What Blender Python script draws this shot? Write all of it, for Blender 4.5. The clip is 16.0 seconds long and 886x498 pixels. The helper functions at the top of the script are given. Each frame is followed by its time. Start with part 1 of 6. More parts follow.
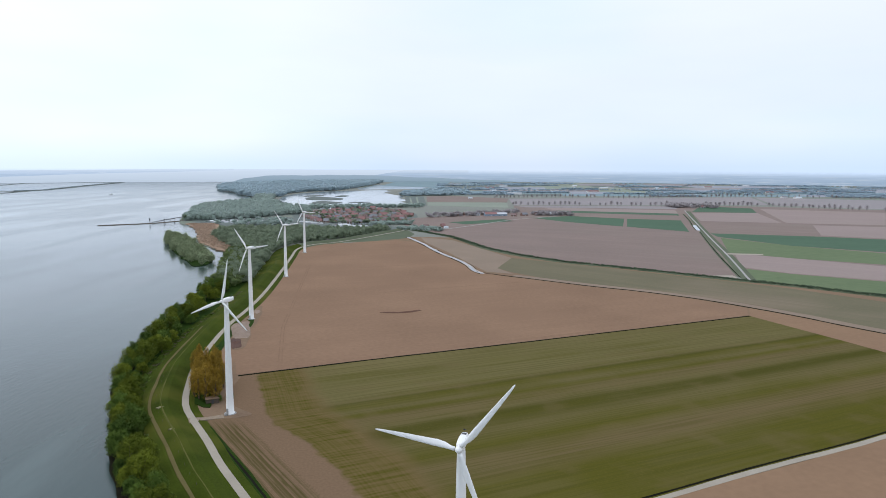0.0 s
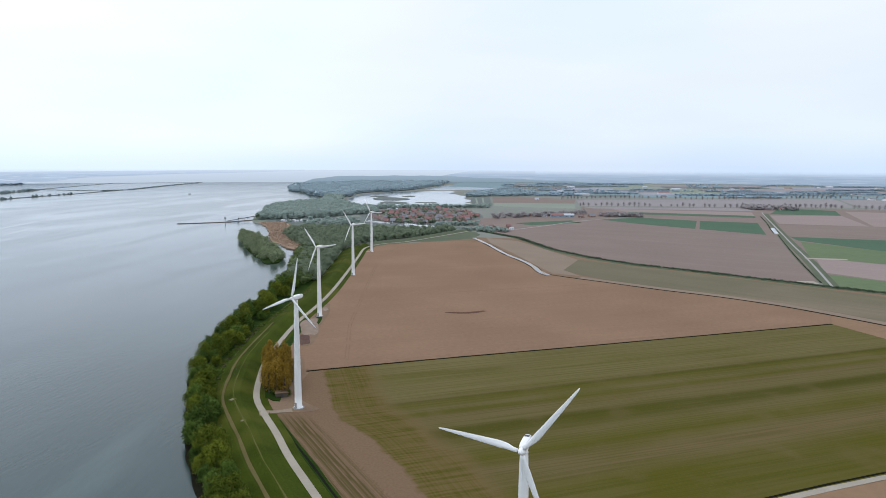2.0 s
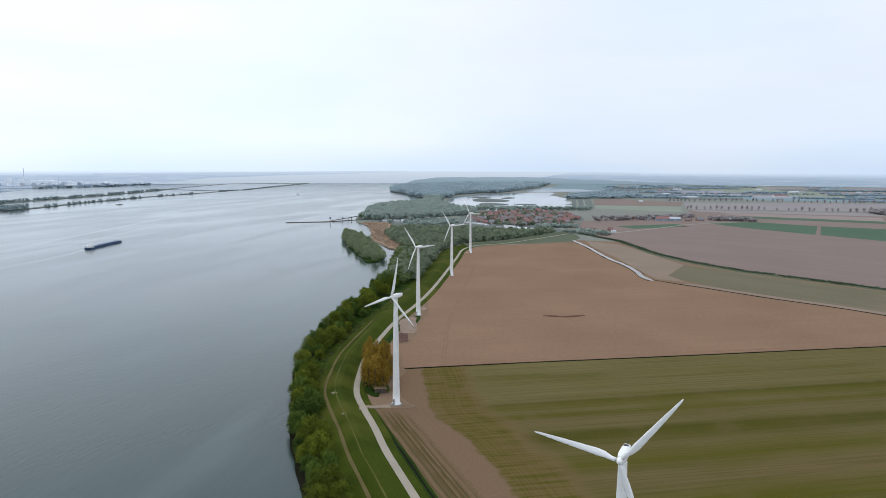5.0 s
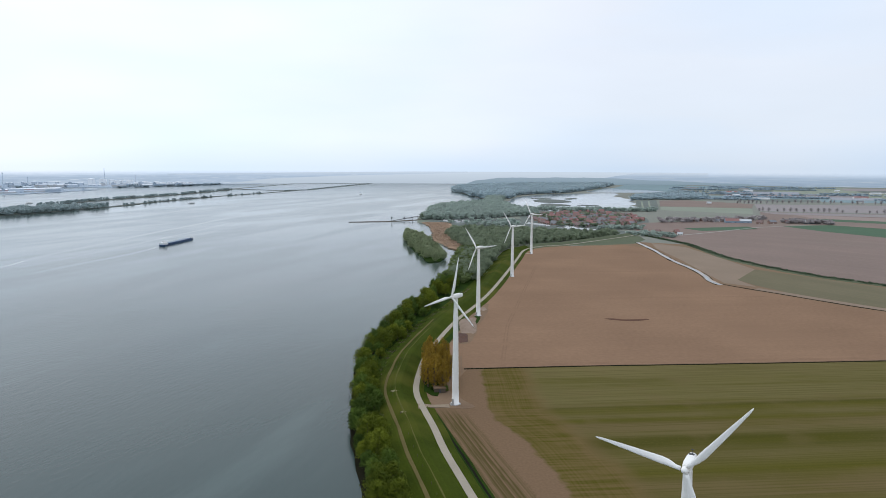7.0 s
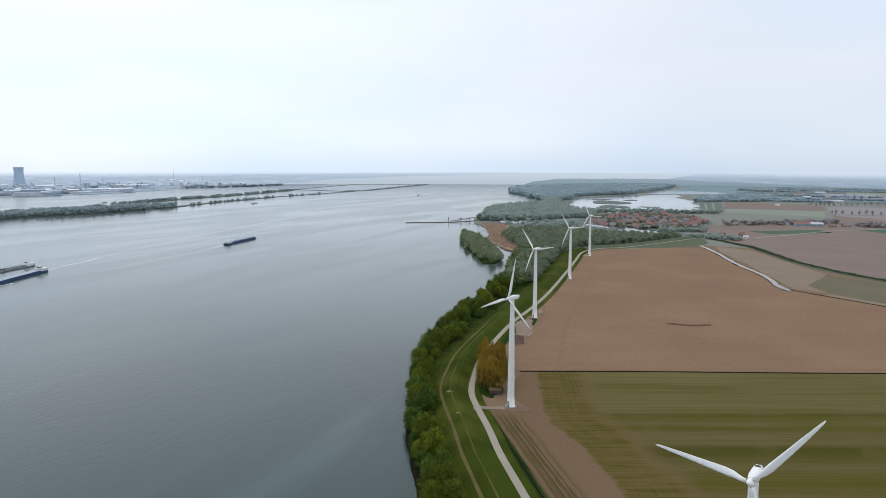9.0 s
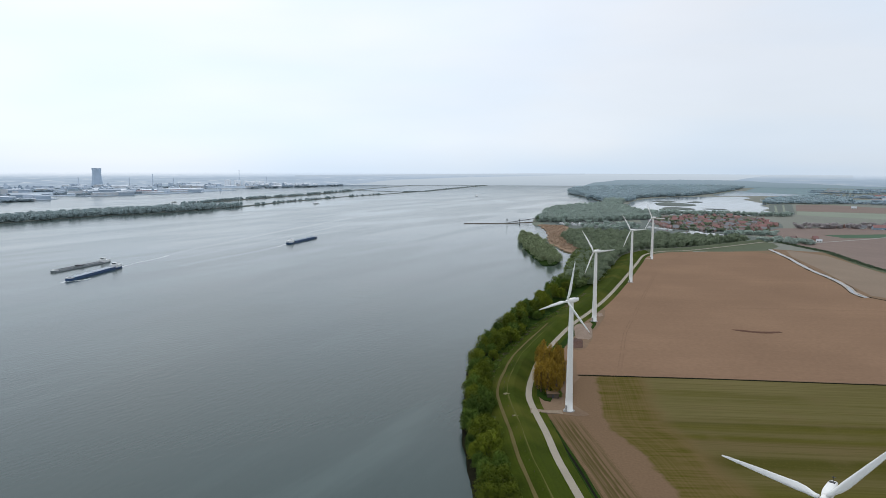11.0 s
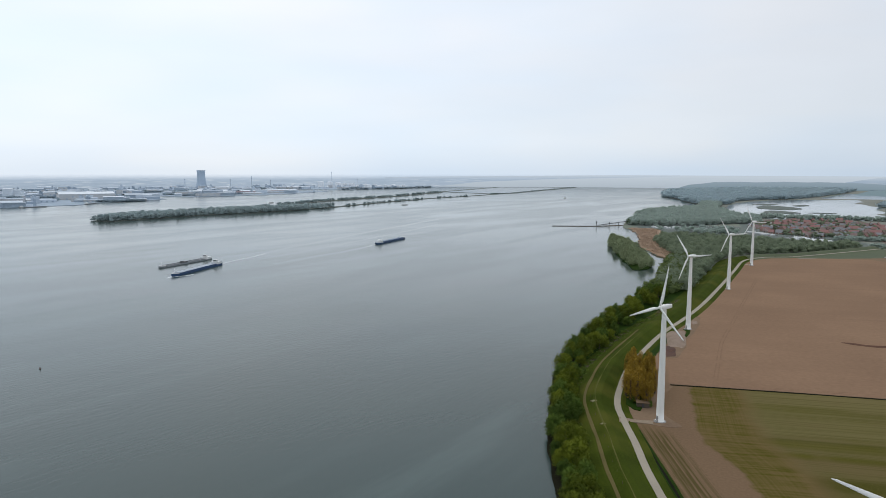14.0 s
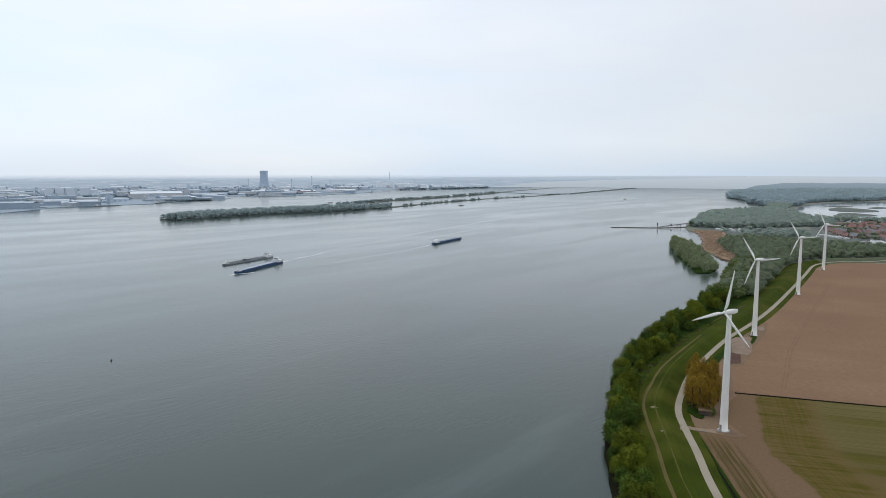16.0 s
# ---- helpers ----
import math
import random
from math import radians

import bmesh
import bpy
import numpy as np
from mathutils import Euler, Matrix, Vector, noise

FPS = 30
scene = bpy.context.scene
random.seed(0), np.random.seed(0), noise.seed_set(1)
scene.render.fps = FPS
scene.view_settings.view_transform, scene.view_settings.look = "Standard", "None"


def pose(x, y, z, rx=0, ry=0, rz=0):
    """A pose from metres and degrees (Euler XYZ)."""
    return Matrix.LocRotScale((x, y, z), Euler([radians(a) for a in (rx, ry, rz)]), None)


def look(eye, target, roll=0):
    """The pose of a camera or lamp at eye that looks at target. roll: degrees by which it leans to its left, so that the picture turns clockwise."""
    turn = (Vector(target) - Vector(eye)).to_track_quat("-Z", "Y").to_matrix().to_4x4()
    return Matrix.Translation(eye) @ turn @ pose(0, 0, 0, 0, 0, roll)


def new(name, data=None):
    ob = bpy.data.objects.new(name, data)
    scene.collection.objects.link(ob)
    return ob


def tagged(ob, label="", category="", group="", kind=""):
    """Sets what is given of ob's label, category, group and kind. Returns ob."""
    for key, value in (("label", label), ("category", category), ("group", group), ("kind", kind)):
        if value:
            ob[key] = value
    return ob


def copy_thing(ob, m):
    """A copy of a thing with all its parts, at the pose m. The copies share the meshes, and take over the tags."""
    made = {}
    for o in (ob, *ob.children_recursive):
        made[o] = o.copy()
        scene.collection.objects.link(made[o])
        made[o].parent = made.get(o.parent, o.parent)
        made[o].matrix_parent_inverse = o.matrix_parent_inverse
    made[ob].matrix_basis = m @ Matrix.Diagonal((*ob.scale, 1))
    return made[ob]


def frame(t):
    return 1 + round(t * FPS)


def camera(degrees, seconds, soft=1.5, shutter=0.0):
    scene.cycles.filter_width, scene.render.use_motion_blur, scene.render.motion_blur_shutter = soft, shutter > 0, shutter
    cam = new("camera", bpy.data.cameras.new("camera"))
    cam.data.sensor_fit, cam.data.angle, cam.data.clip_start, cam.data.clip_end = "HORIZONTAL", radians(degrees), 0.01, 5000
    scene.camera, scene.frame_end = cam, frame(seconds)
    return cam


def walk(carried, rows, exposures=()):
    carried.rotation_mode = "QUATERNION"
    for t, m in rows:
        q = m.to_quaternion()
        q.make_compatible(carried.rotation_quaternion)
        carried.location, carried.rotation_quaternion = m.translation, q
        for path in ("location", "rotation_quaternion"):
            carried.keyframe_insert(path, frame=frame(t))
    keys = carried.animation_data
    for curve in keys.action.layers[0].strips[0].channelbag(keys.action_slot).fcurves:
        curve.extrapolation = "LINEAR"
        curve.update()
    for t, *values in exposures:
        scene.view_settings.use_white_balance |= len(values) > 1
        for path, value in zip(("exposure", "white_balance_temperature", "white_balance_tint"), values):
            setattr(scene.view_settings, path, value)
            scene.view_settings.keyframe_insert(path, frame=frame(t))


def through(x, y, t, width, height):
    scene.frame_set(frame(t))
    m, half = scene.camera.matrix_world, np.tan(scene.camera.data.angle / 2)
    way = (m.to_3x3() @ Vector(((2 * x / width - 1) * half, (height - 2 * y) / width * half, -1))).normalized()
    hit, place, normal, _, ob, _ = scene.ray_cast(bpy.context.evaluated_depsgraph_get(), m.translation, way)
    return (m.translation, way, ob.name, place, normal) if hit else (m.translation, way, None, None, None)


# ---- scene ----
cam = camera(67.34, 16.0, soft=0.72)
# seconds, eye x y z, turn to the left, tilt, roll
ROWS = [
    (0, 0.00, 0.00, 118.00, 0.16, -7.17, 0.23),
    (0.5, 0.04, -0.13, 118.02, 1.53, -7.16, 0.21),
    (1, 0.08, -0.25, 118.04, 2.97, -7.16, 0.19),
    (1.5, 0.10, -0.36, 118.06, 4.41, -7.15, 0.18),
    (2, 0.12, -0.46, 118.08, 5.83, -7.14, 0.17),
    (2.5, 0.13, -0.54, 118.09, 7.24, -7.13, 0.16),
    (3, 0.14, -0.61, 118.11, 8.67, -7.12, 0.16),
    (3.5, 0.13, -0.67, 118.12, 10.11, -7.10, 0.15),
    (4, 0.12, -0.71, 118.12, 11.54, -7.07, 0.15),
    (6.5, -0.08, -0.73, 118.13, 18.35, -7.03, 0.16),
    (7, -0.14, -0.70, 118.12, 19.59, -7.02, 0.16),
    (7.5, -0.21, -0.65, 118.11, 20.81, -7.00, 0.15),
    (8, -0.29, -0.59, 118.10, 22.04, -6.98, 0.14),
    (8.5, -0.38, -0.52, 118.09, 23.27, -6.96, 0.14),
    (9, -0.47, -0.44, 118.08, 24.48, -6.95, 0.14),
    (11.5, -1.07, 0.19, 117.97, 30.76, -6.86, 0.12),
    (12, -1.21, 0.35, 117.94, 32.01, -6.84, 0.11),
    (12.5, -1.37, 0.52, 117.91, 33.24, -6.82, 0.10),
    (13, -1.53, 0.71, 117.87, 34.48, -6.79, 0.08),
    (13.5, -1.69, 0.91, 117.84, 35.73, -6.76, 0.08),
    (14, -1.87, 1.13, 117.80, 36.99, -6.74, 0.08),
    (14.5, -2.06, 1.36, 117.76, 38.22, -6.73, 0.08),
    (15, -2.25, 1.60, 117.72, 39.45, -6.72, 0.09),
    (15.5, -2.45, 1.85, 117.67, 40.68, -6.71, 0.09),
    (16, -2.66, 2.12, 117.63, 41.88, -6.71, 0.08),
]
walk(cam, [(t, pose(x, y, z, 90 + tilt, 0, turn) @ pose(0, 0, 0, 0, 0, roll)) for t, x, y, z, turn, tilt, roll in ROWS],
     exposures=((0, 0.14, 6160, 11), (6.5, 0.03, 6320, 10), (12, -0.11, 6480, 9), (16, -0.21, 6570, 9)))

# ---------------------------------------------------------------- sky and sun
scene.view_settings.exposure = 0.0
world = bpy.data.worlds.new("overcast")
scene.world = world
world.use_nodes = True
wn, wl = world.node_tree.nodes, world.node_tree.links
wn.clear()
w_out = wn.new("ShaderNodeOutputWorld")
w_add = wn.new("ShaderNodeAddShader")
w_blue = wn.new("ShaderNodeBackground")
w_cloud = wn.new("ShaderNodeBackground")
w_sky = wn.new("ShaderNodeTexSky")
w_sky.sky_type, w_sky.sun_disc = "NISHITA", False
w_sky.sun_elevation, w_sky.sun_rotation = radians(42), radians(-60)
w_blue.inputs["Strength"].default_value = 0.012
w_co = wn.new("ShaderNodeTexCoord")
w_sep = wn.new("ShaderNodeSeparateXYZ")
w_ramp = wn.new("ShaderNodeValToRGB")
ramp = w_ramp.color_ramp
ramp.elements[0].position, ramp.elements[0].color = 0.0, (0.60, 0.71, 0.85, 1)
ramp.elements[1].position, ramp.elements[1].color = 1.0, (0.95, 1.0, 1.07, 1)
for at, col in ((0.04, (0.68, 0.768, 0.893)), (0.12, (0.715, 0.785, 0.89)), (0.24, (0.775, 0.828, 0.912)), (0.5, (0.80, 0.865, 0.955))):
    ramp.elements.new(at).color = (*col, 1)
w_map = wn.new("ShaderNodeMapping")
w_map.inputs["Scale"].default_value = (1.6, 1.6, 7.0)
w_noise = wn.new("ShaderNodeTexNoise")
w_noise.inputs["Scale"].default_value, w_noise.inputs["Detail"].default_value = 1.7, 5
w_var = wn.new("ShaderNodeMapRange")
w_var.inputs["To Min"].default_value, w_var.inputs["To Max"].default_value = 0.93, 1.07
w_mul = wn.new("ShaderNodeVectorMath")
w_mul.operation = "MULTIPLY"
wl.new(w_co.outputs["Generated"], w_sep.inputs[0])
wl.new(w_sep.outputs["Z"], w_ramp.inputs[0])
wl.new(w_co.outputs["Generated"], w_map.inputs[0])
wl.new(w_map.outputs[0], w_noise.inputs["Vector"])
wl.new(w_noise.outputs["Fac"], w_var.inputs[0])
wl.new(w_ramp.outputs[0], w_mul.inputs[0])
wl.new(w_var.outputs[0], w_mul.inputs[1])
# thinner cloud, and so a brighter sky, towards the river; faint blue and cream cloud banks
w_side = wn.new("ShaderNodeMapRange")
w_side.inputs["From Min"].default_value, w_side.inputs["From Max"].default_value = -0.1, -1.0
w_thin = wn.new("ShaderNodeValToRGB")
w_thin.color_ramp.elements[0].color = (0.99, 0.99, 0.985, 1)
w_thin.color_ramp.elements[1].color = (1.27, 1.25, 1.22, 1)
w_bank = wn.new("ShaderNodeTexNoise")
w_bank.inputs["Scale"].default_value, w_bank.inputs["Detail"].default_value = 0.9, 3
w_tint = wn.new("ShaderNodeValToRGB")
w_tint.color_ramp.elements[0].position, w_tint.color_ramp.elements[0].color = 0.38, (0.935, 0.995, 1.055, 1)
w_tint.color_ramp.elements[1].position, w_tint.color_ramp.elements[1].color = 0.62, (1.04, 1.005, 0.98, 1)
w_two = wn.new("ShaderNodeVectorMath")
w_two.operation = "MULTIPLY"
w_three = wn.new("ShaderNodeVectorMath")
w_three.operation = "MULTIPLY"
wl.new(w_sep.outputs["X"], w_side.inputs[0])
wl.new(w_map.outputs[0], w_bank.inputs["Vector"])
wl.new(w_bank.outputs["Fac"], w_tint.inputs[0])
wl.new(w_mul.outputs[0], w_two.inputs[0])
wl.new(w_side.outputs[0], w_thin.inputs[0])
wl.new(w_thin.outputs[0], w_two.inputs[1])
wl.new(w_two.outputs[0], w_three.inputs[0])
wl.new(w_tint.outputs[0], w_three.inputs[1])
wl.new(w_three.outputs[0], w_cloud.inputs["Color"])
wl.new(w_sky.outputs[0], w_blue.inputs["Color"])
wl.new(w_blue.outputs[0], w_add.inputs[0])
wl.new(w_cloud.outputs[0], w_add.inputs[1])
wl.new(w_add.outputs[0], w_out.inputs["Surface"])

sun = new("sun", bpy.data.lights.new("sun", "SUN"))
sun.data.energy, sun.data.angle, sun.data.color = 0.55, radians(25), (1.0, 0.97, 0.93)
sun.matrix_world = look((0, 0, 300), (Vector((0, 0, 300)) - Vector((-0.64, 0.37, 0.9)) * 100))


# ---------------------------------------------------------------- materials
def material(name, light, dark, big=0.02, small=0.6, rough=0.9, bump=0.0, rows=None, third=None, specular=0.25):
    """A ground-like surface: two colours mixed by stains and by grain; rows: (heading in degrees, spacing in metres, strength); third: a colour in patches."""
    mat = bpy.data.materials.new(name)
    mat.use_nodes = True
    n, l = mat.node_tree.nodes, mat.node_tree.links
    b = n["Principled BSDF"]
    b.inputs["Roughness"].default_value = rough
    b.inputs["Specular IOR Level"].default_value = specular
    co = n.new("ShaderNodeTexCoord")

    def noise_at(scale, detail, vector):
        t = n.new("ShaderNodeTexNoise")
        t.inputs["Scale"].default_value, t.inputs["Detail"].default_value = scale, detail
        l.new(vector, t.inputs["Vector"])
        return t.outputs["Fac"]

    def spread(value, low, high):
        m = n.new("ShaderNodeMapRange")
        m.inputs["From Min"].default_value, m.inputs["From Max"].default_value = low, high
        l.new(value, m.inputs[0])
        return m.outputs[0]

    def blend(fac, a, c):
        m = n.new("ShaderNodeMix")
        m.data_type = "RGBA"
        for socket, value in ((m.inputs[0], fac), (m.inputs[6], a), (m.inputs[7], c)):
            if isinstance(value, tuple):
                socket.default_value = (*value, 1)
            elif isinstance(value, float):
                socket.default_value = value
            else:
                l.new(value, socket)
        return m.outputs[2]

    here = co.outputs["Object"]
    stains = spread(noise_at(big, 5, here), 0.3, 0.7)
    grain = spread(noise_at(small, 4, here), 0.25, 0.75)
    mid = tuple((p + q) / 2 for p, q in zip(light, dark))
    colour = blend(grain, blend(stains, dark, mid), blend(stains, mid, light))
    if third:
        colour = blend(spread(noise_at(big * 0.45, 3, here), 0.52, 0.66), colour, third)
    height = grain
    if rows:
        heading, spacing, strength = rows
        turn = n.new("ShaderNodeMapping")
        turn.inputs["Rotation"].default_value = (0, 0, -radians(heading))
        l.new(here, turn.inputs["Vector"])
        stretch = n.new("ShaderNodeMapping")
        stretch.inputs["Scale"].default_value = (0.012 / spacing, 1 / spacing, 1)
        l.new(turn.outputs[0], stretch.inputs["Vector"])
        wide = n.new("ShaderNodeMapping")
        wide.inputs["Scale"].default_value = (0.0035, 1 / (spacing * 9), 1)
        l.new(turn.outputs[0], wide.inputs["Vector"])
        lines = spread(noise_at(1.0, 6, stretch.outputs[0]), 0.38, 0.62)
        bands = spread(noise_at(1.0, 3, wide.outputs[0]), 0.4, 0.6)
        shade = n.new("ShaderNodeMath")
        shade.operation = "MULTIPLY_ADD"
        shade.inputs[1].default_value = 0.5
        l.new(lines, shade.inputs[0])
        half = n.new("ShaderNodeMath")
        half.operation = "MULTIPLY"
        half.inputs[1].default_value = 0.5
        l.new(bands, half.inputs[0])
        l.new(half.outputs[0], shade.inputs[2])
        amount = n.new("ShaderNodeMath")
        amount.operation = "MULTIPLY"
        amount.inputs[1].default_value = strength
        l.new(shade.outputs[0], amount.inputs[0])
        colour = blend(amount.outputs[0], colour, dark)
    l.new(colour, b.inputs["Base Color"])
    if bump:
        bp = n.new("ShaderNodeBump")
        bp.inputs["Strength"].default_value, bp.inputs["Distance"].default_value = 0.6, bump
        l.new(height, bp.inputs["Height"])
        l.new(bp.outputs[0], b.inputs["Normal"])
    return mat


def leafy(name, light, dark, through=0.25, clump=0.3, solo=False):
    """Foliage: each clump and each plant takes its own shade; some light comes through. clump: how many clumps to a metre; solo: a whole wood in one mesh."""
    mat = bpy.data.materials.new(name)
    mat.use_nodes = True
    n, l = mat.node_tree.nodes, mat.node_tree.links
    b = n["Principled BSDF"]
    b.inputs["Roughness"].default_value = 0.85
    b.inputs["Specular IOR Level"].default_value = 0.08
    geo, info, co = n.new("ShaderNodeNewGeometry"), n.new("ShaderNodeObjectInfo"), n.new("ShaderNodeTexCoord")
    tufts = n.new("ShaderNodeTexNoise")
    tufts.inputs["Scale"].default_value, tufts.inputs["Detail"].default_value = clump, 3
    l.new(co.outputs["Object"], tufts.inputs["Vector"])
    spread = n.new("ShaderNodeMapRange")
    spread.inputs["From Min"].default_value, spread.inputs["From Max"].default_value = 0.3, 0.7
    l.new(tufts.outputs["Fac"], spread.inputs[0])
    total = None
    shares = ((geo.outputs["Random Per Island"], 0.1 if solo else 0.22), (spread.outputs[0], 0.9 if solo else 0.33), (info.outputs["Random"], 0.0 if solo else 0.45))
    for value, share in shares:
        add = n.new("ShaderNodeMath")
        add.operation = "MULTIPLY_ADD"
        add.inputs[1].default_value, add.inputs[2].default_value = share, 0.0
        l.new(value, add.inputs[0])
        if total:
            l.new(total, add.inputs[2])
        total = add.outputs[0]
    mix = n.new("ShaderNodeMix")
    mix.data_type = "RGBA"
    mix.inputs[6].default_value, mix.inputs[7].default_value = (*dark, 1), (*light, 1)
    l.new(total, mix.inputs[0])
    l.new(mix.outputs[2], b.inputs["Base Color"])
    thin = n.new("ShaderNodeBsdfTranslucent")
    l.new(mix.outputs[2], thin.inputs["Color"])
    both = n.new("ShaderNodeMixShader")
    both.inputs[0].default_value = through
    l.new(b.outputs[0], both.inputs[1])
    l.new(thin.outputs[0], both.inputs[2])
    l.new(both.outputs[0], n["Material Output"].inputs["Surface"])
    return mat


def plain(name, colour, rough=0.5, metal=0.0, wear=0.12, scale=1.5):
    """Paint, metal, plaster: one colour with faint dirt."""
    low = tuple(c * (1 - wear) for c in colour)
    mat = material(name, colour, low, scale * 0.2, scale * 3, rough, specular=0.4)
    mat.node_tree.nodes["Principled BSDF"].inputs["Metallic"].default_value = metal
    return mat


def water_material(name, body, rough, ripple):
    mat = bpy.data.materials.new(name)
    mat.use_nodes = True
    n, l = mat.node_tree.nodes, mat.node_tree.links
    b = n["Principled BSDF"]
    b.inputs["IOR"].default_value = 1.333
    co = n.new("ShaderNodeTexCoord")
    slick = n.new("ShaderNodeMapping")
    slick.inputs["Rotation"].default_value = (0, 0, radians(20))
    slick.inputs["Scale"].default_value = (0.011, 0.0024, 1)
    l.new(co.outputs["Object"], slick.inputs["Vector"])
    big = n.new("ShaderNodeTexNoise")
    big.inputs["Scale"].default_value, big.inputs["Detail"].default_value, big.inputs["Distortion"].default_value = 1.0, 5, 0.8
    l.new(slick.outputs[0], big.inputs["Vector"])
    r = n.new("ShaderNodeMapRange")
    r.inputs["From Min"].default_value, r.inputs["From Max"].default_value = 0.4, 0.66
    r.inputs["To Min"].default_value, r.inputs["To Max"].default_value = rough * 1.12, rough * 0.72
    l.new(big.outputs["Fac"], r.inputs[0])
    l.new(r.outputs[0], b.inputs["Roughness"])
    # Paler streaks in the body colour paint the sheen of slicks.
    tone = n.new("ShaderNodeMix")
    tone.data_type = "RGBA"
    tone.inputs[6].default_value = (*body, 1)
    tone.inputs[7].default_value = (*(c * 1.25 + 0.016 for c in body), 1)
    band, drift, wander = n.new("ShaderNodeMapping"), n.new("ShaderNodeTexNoise"), n.new("ShaderNodeMapRange")
    band.inputs["Rotation"].default_value = (0, 0, radians(-24))
    band.inputs["Scale"].default_value = (0.016, 0.0021, 1)
    drift.inputs["Scale"].default_value, drift.inputs["Detail"].default_value, drift.inputs["Distortion"].default_value = 1.0, 4, 1.6
    wander.interpolation_type = "SMOOTHSTEP"
    wander.inputs["From Min"].default_value, wander.inputs["From Max"].default_value = 0.45, 0.75
    l.new(co.outputs["Object"], band.inputs["Vector"])
    l.new(band.outputs[0], drift.inputs["Vector"])
    l.new(drift.outputs["Fac"], wander.inputs[0])
    l.new(wander.outputs[0], tone.inputs[0])
    l.new(tone.outputs[2], b.inputs["Base Color"])
    chop = n.new("ShaderNodeMapping")
    chop.inputs["Rotation"].default_value = (0, 0, radians(20))
    chop.inputs["Scale"].default_value = (0.9, 0.3, 1)
    l.new(co.outputs["Object"], chop.inputs["Vector"])
    fine = n.new("ShaderNodeTexNoise")
    fine.inputs["Scale"].default_value, fine.inputs["Detail"].default_value = 0.45, 3
    l.new(chop.outputs[0], fine.inputs["Vector"])
    bp = n.new("ShaderNodeBump")
    bp.inputs["Strength"].default_value, bp.inputs["Distance"].default_value = 1.0, ripple
    l.new(fine.outputs["Fac"], bp.inputs["Height"])
    l.new(bp.outputs[0], b.inputs["Normal"])
    return mat


def distance_haze_material(name, low, high, streak, z0, z1, along=0.0035, pale=None, fade_out=0.0):
    """A glowing backdrop for the far distance: haze painted into its emission colours, with faint level streaks."""
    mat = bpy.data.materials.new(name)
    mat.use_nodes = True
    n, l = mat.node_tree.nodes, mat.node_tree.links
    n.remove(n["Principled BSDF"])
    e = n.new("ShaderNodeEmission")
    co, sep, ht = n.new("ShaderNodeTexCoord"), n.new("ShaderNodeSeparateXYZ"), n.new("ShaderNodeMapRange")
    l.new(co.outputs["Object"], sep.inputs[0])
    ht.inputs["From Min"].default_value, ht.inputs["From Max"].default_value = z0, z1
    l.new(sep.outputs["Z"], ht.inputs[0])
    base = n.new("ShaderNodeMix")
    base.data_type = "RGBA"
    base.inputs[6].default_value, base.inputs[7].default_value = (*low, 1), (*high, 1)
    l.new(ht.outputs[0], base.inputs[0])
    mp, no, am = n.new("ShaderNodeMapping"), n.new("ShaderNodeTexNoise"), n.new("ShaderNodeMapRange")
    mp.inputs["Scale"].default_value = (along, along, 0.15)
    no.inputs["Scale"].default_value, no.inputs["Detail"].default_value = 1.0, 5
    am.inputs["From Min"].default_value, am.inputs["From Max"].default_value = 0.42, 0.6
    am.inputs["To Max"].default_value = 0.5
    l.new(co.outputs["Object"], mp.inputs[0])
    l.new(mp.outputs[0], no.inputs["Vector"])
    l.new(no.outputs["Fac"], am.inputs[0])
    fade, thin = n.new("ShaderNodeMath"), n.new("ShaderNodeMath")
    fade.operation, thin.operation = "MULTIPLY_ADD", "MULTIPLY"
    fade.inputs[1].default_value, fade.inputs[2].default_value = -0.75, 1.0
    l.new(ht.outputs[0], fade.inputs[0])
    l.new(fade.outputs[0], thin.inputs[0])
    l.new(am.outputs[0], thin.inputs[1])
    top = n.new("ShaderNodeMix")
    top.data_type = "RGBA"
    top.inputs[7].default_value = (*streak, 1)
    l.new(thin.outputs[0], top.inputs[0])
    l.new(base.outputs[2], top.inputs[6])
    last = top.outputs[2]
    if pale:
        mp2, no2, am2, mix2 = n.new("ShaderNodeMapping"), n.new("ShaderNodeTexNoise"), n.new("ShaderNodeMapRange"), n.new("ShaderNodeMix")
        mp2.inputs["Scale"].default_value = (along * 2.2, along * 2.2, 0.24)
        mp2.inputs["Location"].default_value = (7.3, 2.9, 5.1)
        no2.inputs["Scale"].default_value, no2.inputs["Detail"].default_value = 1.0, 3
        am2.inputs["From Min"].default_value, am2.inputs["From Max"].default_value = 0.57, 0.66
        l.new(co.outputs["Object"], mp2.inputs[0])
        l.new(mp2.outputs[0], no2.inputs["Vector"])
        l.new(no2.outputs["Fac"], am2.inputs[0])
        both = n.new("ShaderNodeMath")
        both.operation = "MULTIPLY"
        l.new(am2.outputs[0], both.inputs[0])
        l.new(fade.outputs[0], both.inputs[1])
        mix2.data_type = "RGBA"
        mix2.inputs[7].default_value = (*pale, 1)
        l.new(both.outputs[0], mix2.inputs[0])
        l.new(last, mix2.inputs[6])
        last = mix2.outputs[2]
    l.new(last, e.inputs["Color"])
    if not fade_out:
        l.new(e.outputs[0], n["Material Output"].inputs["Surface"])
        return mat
    # the uppermost metres turn transparent, as if melting into mist
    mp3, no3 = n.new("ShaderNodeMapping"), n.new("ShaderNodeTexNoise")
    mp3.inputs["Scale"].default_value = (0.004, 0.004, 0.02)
    l.new(co.outputs["Object"], mp3.inputs[0])
    l.new(mp3.outputs[0], no3.inputs["Vector"])
    no3.inputs["Detail"].default_value = 4
